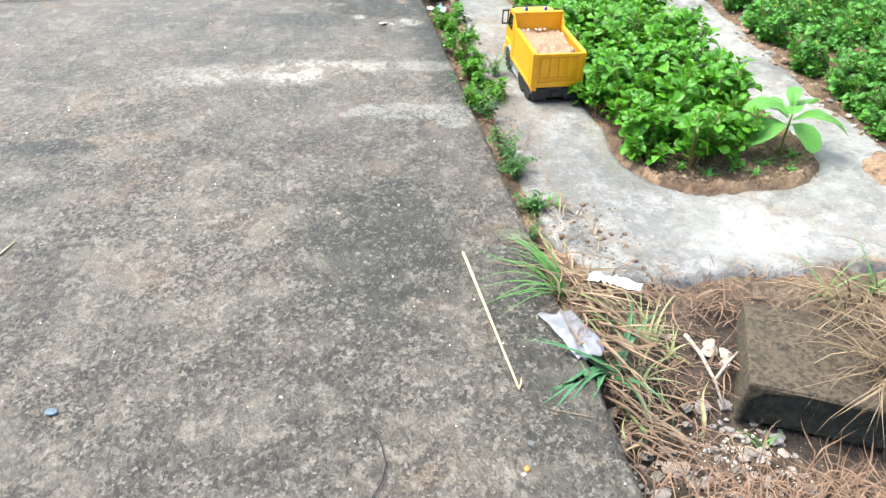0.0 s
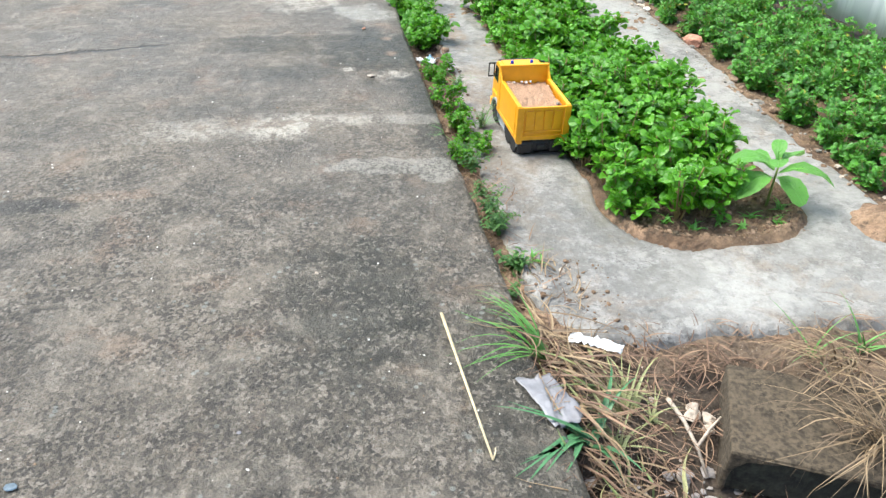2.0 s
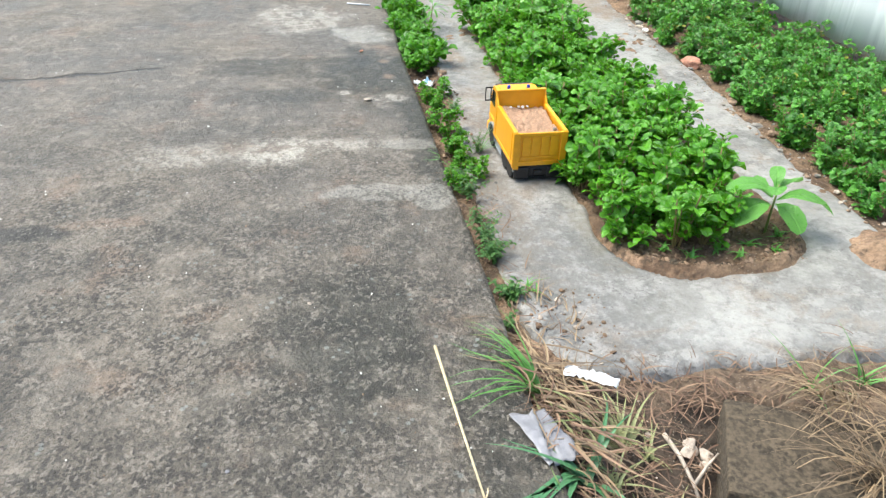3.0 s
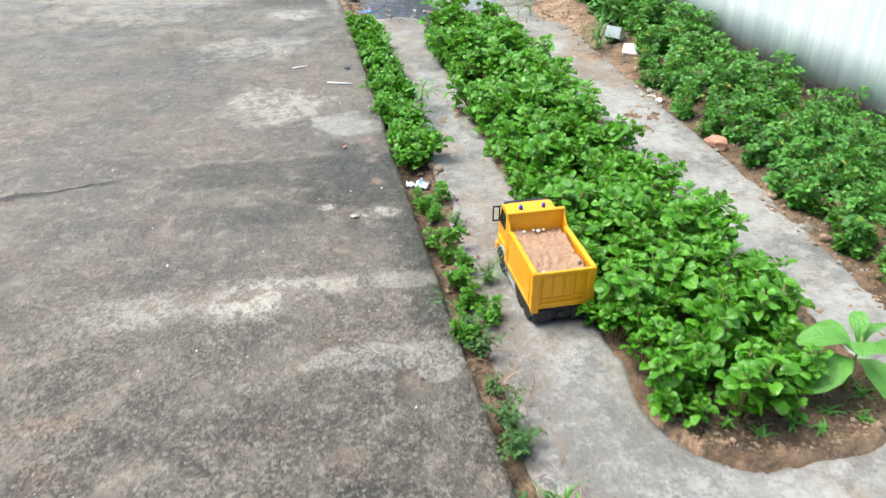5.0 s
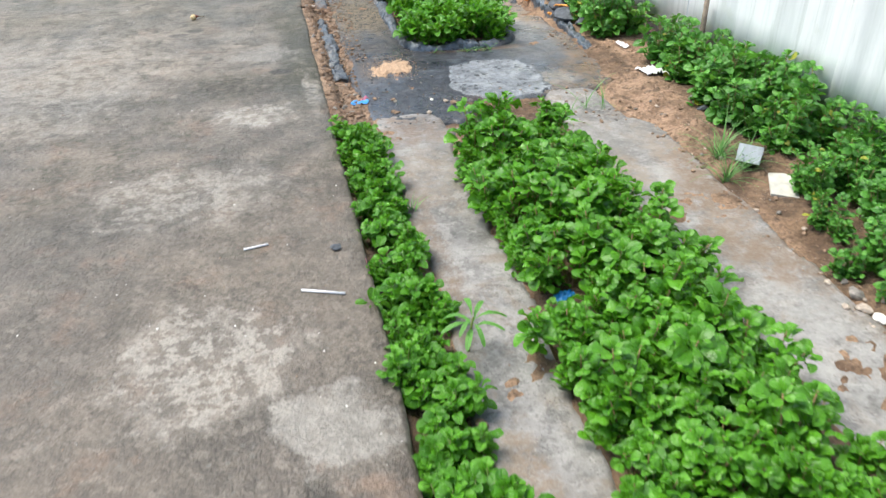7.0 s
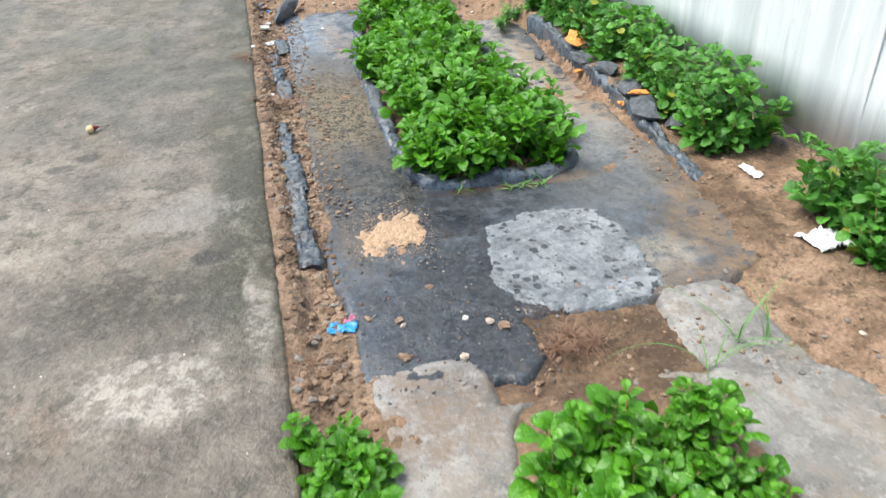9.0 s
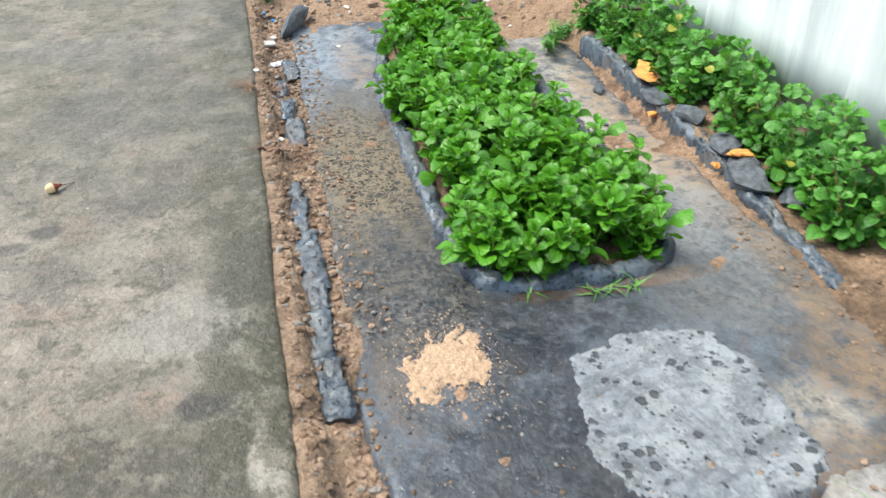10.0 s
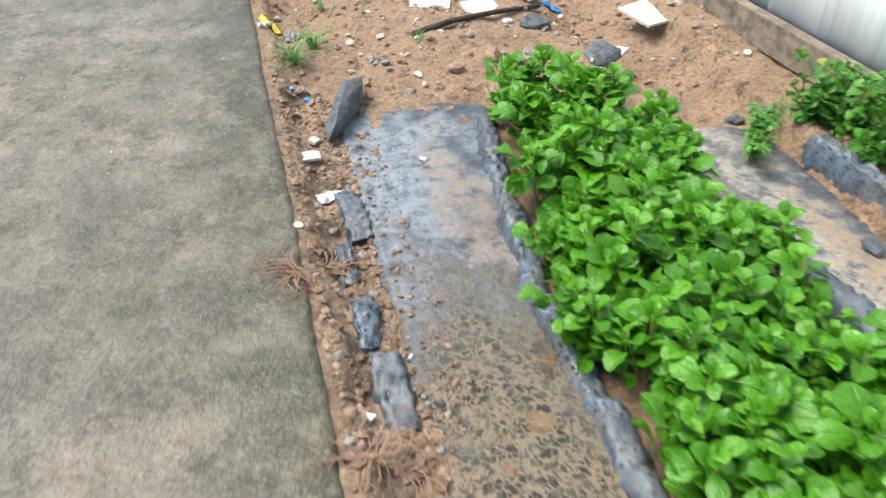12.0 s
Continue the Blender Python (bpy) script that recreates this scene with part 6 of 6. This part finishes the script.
def build_seedlings():
    rng = random.Random(9)
    x, y = 0.925, 1.955
    plant = tagged(new("broadleaf_seedling"), "pale green seedling with large oval leaves at the bed corner", "seedling")
    plant.matrix_basis = pose(x, y, top_z(x, y))
    v, f = tube([(0, 0, -0.02), (0.004, 0.004, 0.06), (0.01, 0.008, 0.165)], [0.005, 0.0042, 0.003], 6)
    under("stem", mesh_of("stem", v, f, M_STEM), plant)
    for k, (a, h, L, tilt) in enumerate([(110, 0.115, 0.14, 8), (250, 0.13, 0.15, 10), (20, 0.135, 0.125, 8), (190, 0.12, 0.11, 2), (310, 0.145, 0.13, 14), (70, 0.15, 0.12, 18), (150, 0.16, 0.085, 40), (330, 0.165, 0.07, 52)]):
        ob = under("leaf", big_leaf(L * 1.08, L * 0.66, M_LEAF_D), plant, pose(0.004, 0.004, h - 0.015, 0, 0, a) @ pose(0, 0.008, 0, tilt, rng.uniform(-15, 15), 0))
    for x, y, seed, n, h, L in ((0.06, 1.73, 161, 5, 0.07, 0.030), (0.055, 1.91, 162, 9, 0.11, 0.022), (0.045, 2.00, 163, 8, 0.12, 0.020), (0.065, 1.96, 169, 7, 0.09, 0.022), (0.045, 2.12, 164, 5, 0.06, 0.020), (0.05, 2.27, 165, 6, 0.08, 0.022), (0.04, 2.36, 166, 6, 0.07, 0.022), (0.03, 1.62, 167, 4, 0.05, 0.020), (0.15, 2.62, 168, 5, 0.10, 0.018), (0.13, 2.98, 170, 5, 0.09, 0.018)):
        sprig(x, y, seed, n, h, L, M_LEAF_W, "airy green weed with small narrow leaves in the gap")
    # feathery seedling by the gap
    x, y = 0.205, 4.12
    plant = tagged(new("feathery_seedling"), "green seedling with narrow radiating leaflets by the track", "seedling")
    plant.matrix_basis = pose(x, y, top_z(x, y))
    v, f = tube([(0, 0, -0.02), (0.006, 0, 0.06), (0.012, -0.004, 0.115)], [0.004, 0.0034, 0.0025], 6)
    under("stem", mesh_of("stem", v, f, M_STEM), plant)
    for k in range(11):
        L = rng.uniform(0.060, 0.095)
        under("leaf", big_leaf(L, L * 0.2, M_LEAF_D), plant, pose(0.011, -0.004, 0.115 - 0.004 * k, 0, 0, k * 137.5) @ pose(0, 0.006, 0, rng.uniform(-6, 30), 0, 0))
    for x, y, seed in ((0.57, 1.90, 61), (0.72, 1.865, 62), (0.83, 1.88, 63), (0.47, 2.06, 64), (0.13, 1.745, 65), (0.96, 1.93, 66), (0.64, 1.86, 67), (0.52, 1.96, 68), (0.78, 1.84, 69), (0.90, 1.86, 70)):
        tuft("weed", x, y, seed, 9, 0.05, 0.009, M_LEAF_D, "small pale green weed in the bed soil", (0.3, 1.2), 1.4, category="weed")
    for x, y, seed, n, L in ((1.42, 5.02, 71, 46, 0.22), (1.36, 4.86, 72, 34, 0.18), (1.47, 4.92, 73, 30, 0.18), (1.0, 5.55, 74, 5, 0.26), (1.10, 5.62, 75, 5, 0.24), (0.97, 5.50, 76, 4, 0.22), (1.18, 5.60, 77, 4, 0.2), (0.10, 9.06, 78, 46, 0.15), (0.17, 9.16, 79, 40, 0.14), (0.52, 9.15, 80, 10, 0.09), (0.25, 9.55, 81, 14, 0.09), (0.15, 3.02, 82, 10, 0.12), (0.2, 4.9, 83, 12, 0.08), (0.16, 2.62, 84, 10, 0.13)):
        tuft("grass_tuft", x, y, seed, n, L, 0.0045, M_BLADE, "thin green grass tuft on bare soil", (0.6, 1.4), 1.3)
    for x, y, seed, n in ((0.72, 5.745, 90, 90), (0.67, 5.72, 91, 60), (0.77, 5.72, 92, 40)):
        tuft("dry_tuft", x, y, seed, int(n * 1.3), 0.10, 0.0028, M_ROOT, "rust-brown dead grass tuft on the track edge", (0.1, 1.2), 1.4, category="dry grass", curl=4.0)
    for x, y, seed, n, hd in ((-0.015, 7.97, 95, 22, (90, 300)), (0.05, 8.0, 96, 10, (-40, 60)), (0.045, 7.47, 97, 26, (0, 360)), (0.08, 7.45, 98, 14, (-30, 40)), (0.06, 5.80, 99, 20, (0, 360))):
        tuft("dead_roots", x, y, seed, n * 2, 0.14, 0.0032, M_DRY_RED if seed % 2 else M_ROOT, "rust-brown dead grass roots on sandy soil", (0.0, 0.6), 1.1, hd, "roots", 3.5)
    leaf = tagged(new("fallen_leaf", big_leaf(0.06, 0.046, M_LEAF_B)), "single glossy green leaf lying on the mortar curb", "leaf")
    leaf.matrix_basis = pose(0.485, 6.74, -0.004, 12, 6, 60)
    # herbs at the wall's far end
    for x, y, seed, n in ((1.36, 8.36, 101, 7), (1.30, 8.29, 102, 6), (1.42, 8.44, 103, 5)):
        sprig(x, y, seed, n, 0.13, 0.034, M_LEAF_D, "pale green weed with small leaves at the end of the curb")


def build_middle():
    rng = random.Random(31)
    crumpled("plastic_bag", 0.062, 3.345, 0.105, 0.07, -10, M_PAPER, "crumpled white plastic bag with blue print in the gap", "litter", 12, 0.028, torn=0.4)
    crumpled("plastic_bag", 0.078, 3.352, 0.04, 0.035, 10, M_PALEBLUE, "crumpled pale blue plastic scrap in the gap", "litter", 13, 0.036, torn=0.4)
    crumpled("snack_wrapper", 0.525, 4.275, 0.068, 0.038, 12, M_SKYBLUE, "sky blue shiny snack wrapper beside the bed", "litter", 14, 0.014)
    crumpled("snack_wrapper", 0.150, 5.945, 0.08, 0.042, -18, M_SKYBLUE, "bright blue shiny snack wrapper on sandy soil", "litter", 15, 0.012)
    crumpled("wrapper_scrap", 0.175, 5.965, 0.04, 0.010, -18, M_PINK, "pink printed scrap on the blue wrapper", "litter", 16, 0.020)
    crumpled("plastic_bag", 1.565, 5.92, 0.15, 0.11, 10, M_PAPER, "crumpled white plastic bag on sand", "litter", 17, 0.020)
    crumpled("paper_scrap", 1.60, 6.37, 0.04, 0.09, 12, M_PAPER, "white paper scrap on sandy soil", "litter", 18, 0.012)
    crumpled("wrapper_scrap", 0.01, 4.55, 0.03, 0.018, 30, M_PINK, "small red plastic scrap at the slab edge", "litter", 19, 0.010)
    box = tagged(new("plastic_tub"), "cloudy clear plastic tub lying on its side", "tub")
    box.matrix_basis = pose(1.50, 4.95, top_z(1.50, 4.95) + 0.030, 4, 26, 55) @ Matrix.Scale(0.72, 4)
    part("tub_wall", join_bm(box_bm(-0.11, -0.06, -0.045, 0.11, -0.056, 0.045, 0.001), box_bm(-0.11, 0.056, -0.045, 0.11, 0.06, 0.045, 0.001), box_bm(-0.11, -0.06, -0.045, -0.106, 0.06, 0.045, 0.001), box_bm(-0.11, -0.06, 0.041, 0.11, 0.06, 0.045, 0.001)), M_CLOUDY, box)
    part("tub_rim", join_bm(box_bm(0.104, -0.066, -0.05, 0.112, -0.054, 0.05, 0.002), box_bm(0.104, 0.054, -0.05, 0.112, 0.066, 0.05, 0.002)), M_CLOUDY, box, "thicker cloudy rim")
    for x, y, w, d, t, tilt in ((1.515, 4.74, 0.10, 0.15, -25, 6), (1.45, 9.20, 0.26, 0.18, 20, 4), (0.66, 9.50, 0.16, 0.08, -10, 8), (0.83, 9.38, 0.15, 0.12, 15, 12), (1.02, 9.42, 0.10, 0.09, 40, 6), (0.07, 8.47, 0.06, 0.035, 10, 10), (0.095, 8.58, 0.03, 0.025, 50, 10)):
        bm = prism_bm([(-w / 2, -d / 2), (w / 2 * 0.9, -d / 2 * 1.05), (w / 2, d / 2 * 0.7), (w * 0.1, d / 2), (-w / 2 * 0.95, d / 2 * 0.85)], 2, -0.005, 0.005, 0.001)
        me = bpy.data.meshes.new("tile_shard")
        bm.to_mesh(me)
        bm.free()
        me.materials.append(M_TILE)
        ob = tagged(new("tile_shard", me), "broken whitish floor tile shard on soil", "tile", "tile shards")
        ob.matrix_basis = pose(x, y, top_z(x, y) + 0.010, tilt, tilt * 0.5, t)
    # sand spill
    xs, ys = np.arange(0.20, 0.54, 0.004), np.arange(6.18, 6.54, 0.004)

    def spill(x, y):
        return 0.10 - np.hypot((x - 0.36), (y - 6.37) * 0.8) + 0.075 * fbm(x, y, 11, 6, 0.75)
    v, f = sheet(xs, ys, lambda x, y: np.maximum(pad_z(x, y), soil_z(x, y)) + 0.001 + np.clip(spill(x, y), -0.02, 0.06) * 0.22 + 0.003 * fbm(x, y, 60, 2), lambda x, y: spill(x, y) > -0.004)
    tagged(new("sand_spill", mesh_of("sand_spill", v, f, M_SANDY)), "thin spill of pale yellow sand on the dark track", "sand", kind="structure")
    # stones on tracks and soil
    for x, y, s, mat, lab in [(0.22, 5.96, 0.030, M_CLOD, "small tan stone on the dark track"), (0.30, 5.925, 0.032, M_CLOD, "small tan stone on the dark track"), (0.305, 5.90, 0.022, M_BONE, "small pale stone on the dark track"), (0.28, 5.78, 0.042, M_CLOD, "brown soil clod on the dark track"), (0.43, 5.74, 0.032, M_BONE, "pale stone on the dark track"), (0.47, 5.89, 0.022, M_WSTONE, "white pebble on the dark track"),
                              (0.53, 5.86, 0.030, M_BONE, "pale stone on the dark track"), (0.56, 5.83, 0.035, M_CLOD, "tan stone on the dark track"), (0.37, 8.42, 0.028, M_WSTONE, "white stone on the track"), (0.17, 7.71, 0.014, M_WSTONE, "white pebble on the track"), (0.06, 7.92, 0.03, M_GSTONE, "grey stone in sandy soil"), (0.06, 7.57, 0.03, M_WSTONE, "pale pebble in sandy soil"),
                              (1.365, 7.845, 0.075, M_DSTONE, "dark flat stone on the track"), (1.27, 7.55, 0.03, M_DSTONE, "dark stone on the track"), (0.97, 9.19, 0.12, M_DSTONE, "dark grey rock on bare soil"), (1.09, 8.90, 0.17, M_DSTONE, "dark grey rock on bare soil"), (1.40, 8.53, 0.09, M_DSTONE, "dark mortar lump on bare soil"), (1.45, 8.47, 0.07, M_DSTONE, "dark mortar lump on bare soil"),
                              (1.23, 9.02, 0.075, M_WSTONE, "white stone on bare soil"), (1.56, 8.76, 0.035, M_WSTONE, "white pebble on bare soil"), (1.26, 8.72, 0.032, M_WSTONE, "white pebble on bare soil"), (1.18, 8.69, 0.034, M_FILM, "pale grey pebble on bare soil"), (0.47, 8.90, 0.035, M_WSTONE, "white stone on bare soil"), (0.53, 9.17, 0.03, M_WSTONE, "white stone on bare soil"), (0.88, 9.23, 0.045, M_WSTONE, "white stone on bare soil"), (0.42, 9.24, 0.04, M_BONE, "pale stone on bare soil"),
                              (0.60, 8.92, 0.07, M_CLOD, "soil clod on bare soil"), (0.75, 9.0, 0.09, M_CLOD, "soil clod on bare soil"), (0.86, 8.95, 0.11, M_GSTONE, "grey-brown stone on bare soil"), (0.35, 9.05, 0.06, M_GSTONE, "grey stone on bare soil"), (0.30, 9.2, 0.05, M_BONE, "pale stone on bare soil"),
                              (1.61, 5.55, 0.10, M_GSTONE, "grey mortar lump by the wall bed"), (1.57, 5.44, 0.06, M_DSTONE, "dark grey mortar lump by the wall bed"), (1.365, 3.45, 0.12, M_BRICK, "pinkish brick fragment beside the track"), (1.32, 2.74, 0.06, M_GSTONE, "grey stone beside the track"), (1.34, 2.66, 0.05, M_CLOD, "brown clod beside the track"), (1.33, 2.98, 0.06, M_CLOD, "brown clod beside the track"), (1.33, 4.05, 0.05, M_BONE, "pale stone beside the track"), (1.35, 4.0, 0.05, M_WSTONE, "pale stone beside the track"), (1.36, 4.12, 0.06, M_GSTONE, "grey stone beside the track"),
                              (0.145, 3.50, 0.05, M_CLOD, "brown soil clod in the gap"), (0.155, 3.43, 0.045, M_CLOD, "brown soil clod in the gap"), (0.09, 3.47, 0.04, M_CLOD, "brown soil clod in the gap"), (0.17, 3.85, 0.04, M_CLOD, "brown soil clod in the gap")]:
        rock(rng, "stone", mat, x, y, (s, s * rng.uniform(0.6, 0.9), s * rng.uniform(0.4, 0.6)), lab, "stone", sink=0.25)
    # leaning mortar slab, slabs and orange crusts on the side curb
    slab = rock(rng, "mortar_slab", M_DSTONE, 0.21, 8.71, (0.075, 0.36, 0.11), "dark broken mortar slab leaning in the soil", "slab", -24, 0, 0.2)
    for x, y, sx, sy, sz, t in ((1.47, 6.92, 0.15, 0.22, 0.07, 8), (1.50, 7.12, 0.12, 0.17, 0.06, -12), (1.49, 7.35, 0.11, 0.16, 0.05, 5), (1.46, 7.55, 0.10, 0.15, 0.05, 12), (1.53, 6.75, 0.10, 0.14, 0.06, 30)):
        rock(rng, "mortar_slab", M_DSTONE, x, y, (sx, sy, sz), "dark grey mortar slab beside the curb", "slab", t, 0, 0.05)
    for x, y, w, d, up in ((1.475, 7.70, 0.17, 0.09, 0.052), (1.43, 7.50, 0.05, 0.045, 0.040), (1.53, 7.33, 0.05, 0.04, 0.03), (1.565, 7.20, 0.07, 0.05, 0.02), (1.48, 7.00, 0.09, 0.08, 0.062), (1.535, 6.86, 0.05, 0.05, 0.050), (1.42, 7.03, 0.035, 0.03, 0.045)):
        ob = tagged(new("orange_crust", rock_mesh("orange_crust", rng, M_ORANGE, (w, d, 0.018), 0.7)), "bright orange crust on a mortar slab", "crust", "orange crusts")
        ob.matrix_basis = pose(x, y, top_z(x, y) + up, rng.uniform(-8, 8), rng.uniform(-8, 8), rng.uniform(0, 360))
    # stick, plank, stake, coloured scraps
    rod("stick", [on(0.52, 9.18, 0.012), on(0.68, 9.25, 0.02), on(0.86, 9.30, 0.022), on(1.04, 9.33, 0.02)], 0.013, M_DWOOD, "dark wet stick on bare soil", "stick", 7)
    bm = box_bm(-0.022, -1.25, -0.05, 0.022, 0.75, 0.06, 0.004)
    me = bpy.data.meshes.new("plank")
    bm.to_mesh(me)
    bm.free()
    me.materials.append(M_WOOD)
    plank = tagged(new("plank", me), "weathered grey wooden plank along the wall foot", "plank")
    plank.matrix_basis = pose(wall_x(9.45) - 0.045, 9.45, top_z(1.55, 9.45) + 0.035, 0, 0, math.degrees(math.atan(0.085)))
    rod("wooden_stake", [(wall_x(6.05) - 0.05, 6.05, -0.06), (wall_x(6.05) - 0.045, 6.05, 0.10), (wall_x(6.05) - 0.04, 6.06, 0.27)], 0.014, M_WOOD, "short weathered stake in front of the wall", "stake", 6, 0.9)
    crumpled("wrapper_scrap", 0.050, 9.37, 0.034, 0.12, 25, M_YELLOW, "bright yellow plastic scrap at the slab edge", "litter", 33, 0.02)
    crumpled("wrapper_scrap", 0.12, 9.27, 0.07, 0.06, 5, M_FILM, "bluish grey plastic scrap on soil", "litter", 34, 0.025)
    for x, y in ((0.07, 8.88), (0.11, 8.86)):
        rock(rng, "blue_scrap", M_SKYBLUE, x, y, (0.024, 0.022, 0.02), "small blue plastic piece on soil", "litter", sink=0.1)
    crumpled("paper_scrap", 0.10, 8.32, 0.07, 0.04, 8, M_PAPER, "crumpled white paper on soil", "litter", 35, 0.02)
    crumpled("paper_scrap", 0.02, 9.36, 0.03, 0.02, 8, M_PAPER, "small white scrap on the slab edge", "litter", 36, 0.014)
    crumpled("wrapper_scrap", 1.12, 9.42, 0.10, 0.04, 8, M_SKYBLUE, "blue and white plastic scrap on soil", "litter", 37, 0.02)


build_front()
build_seedlings()
build_middle()
gravel("sand_crumbs", 109, 1500, lambda r: (r.gauss(0.36, 0.062), r.gauss(6.37, 0.085)), [M_SANDY, M_SANDY, M_CLOD], "grains of pale sand strewn round the spill", (0.0025, 0.009), 0.5, 0.3)
for x, y, seed, n, L in ((0.64, 6.575, 131, 8, 0.06), (0.80, 6.53, 132, 9, 0.06), (0.85, 6.535, 133, 6, 0.07), (0.91, 6.53, 134, 9, 0.06)):
    tuft("grass_tuft", x, y, seed, n, L, 0.006, M_BLADE, "small green grass sprig at the foot of the curb", (0.2, 1.0), 1.0)
gravel("soil_crumbs", 110, 3200, lambda r: (r.uniform(0.01, 0.17), r.uniform(5.6, 8.9)), [M_MUD, M_CLOD, M_CLOD, M_MUD, M_CLOD, M_GSTONE], "dry soil crumbs and gravel in the gap", (0.005, 0.040), 0.5, 0.4)
gravel("soil_crumbs", 111, 500, lambda r: (r.uniform(0.01, 0.18), r.uniform(2.0, 5.6)), [M_MUD, M_MUD, M_CLOD, M_GSTONE], "dark soil crumbs in the planted gap", (0.005, 0.026), 0.65, 0.3)
gravel("track_crumbs", 112, 1500, lambda r: (0.115 + 0.15 * r.random() ** 1.4, r.uniform(6.5, 8.6)), [M_MUD, M_CLOD, M_CLOD, M_GSTONE], "tan soil crumbs along the dark track edge", (0.004, 0.026), 0.5, 0.35)
gravel("rubble", 113, 1300, lambda r: (r.uniform(0.02, 1.65), 8.72 + 1.5 * r.random()), [M_CLOD, M_CLOD, M_GSTONE, M_BONE], "crumbs and rubble on bare soil", (0.007, 0.045), 0.6, 0.3)
gravel("rubble", 114, 420, lambda r: (r.uniform(1.27, 1.45), r.uniform(1.9, 5.6)), [M_CLOD, M_CLOD, M_GSTONE, M_BONE], "crumbs and pebbles beside the track", (0.006, 0.032), 0.6, 0.3)
gravel("rubble", 115, 420, lambda r: (r.uniform(1.3, 1.62), r.uniform(5.0, 6.8)), [M_CLOD, M_MUD, M_CLOD], "crumbs on the bare sand", (0.005, 0.022), 0.6, 0.3)
gravel("pad_grit", 116, 500, lambda r: (r.uniform(0.15, 0.75), r.uniform(5.62, 6.3)), [M_DSTONE, M_MUD, M_GSTONE], "grit on the dark track", (0.004, 0.016), 0.6, 0.3)
gravel("rim_clods", 117, 420, lambda r: (lambda a, k: (0.725 + 0.298 * k * math.cos(a), 1.99 + 0.222 * k * math.sin(a)))(r.uniform(math.pi, 2 * math.pi), r.uniform(0.80, 1.03)), [M_CLOD, M_MUD, M_CONC], "dried mud clods along the bed rim", (0.004, 0.030), 0.5, 0.4)
gravel("rubble", 118, 260, lambda r: (r.uniform(0.55, 1.3), r.uniform(5.45, 5.95)), [M_CLOD, M_CLOD, M_GSTONE], "crumbs of soil between the tracks", (0.005, 0.024), 0.6, 0.3)
gravel("rubble", 119, 800, lambda r: (r.uniform(0.46, 0.98), r.uniform(1.80, 2.1)), [M_MUD, M_MUD, M_CLOD], "dark crumbs of soil in the bed corner", (0.004, 0.024), 0.6, 0.3)
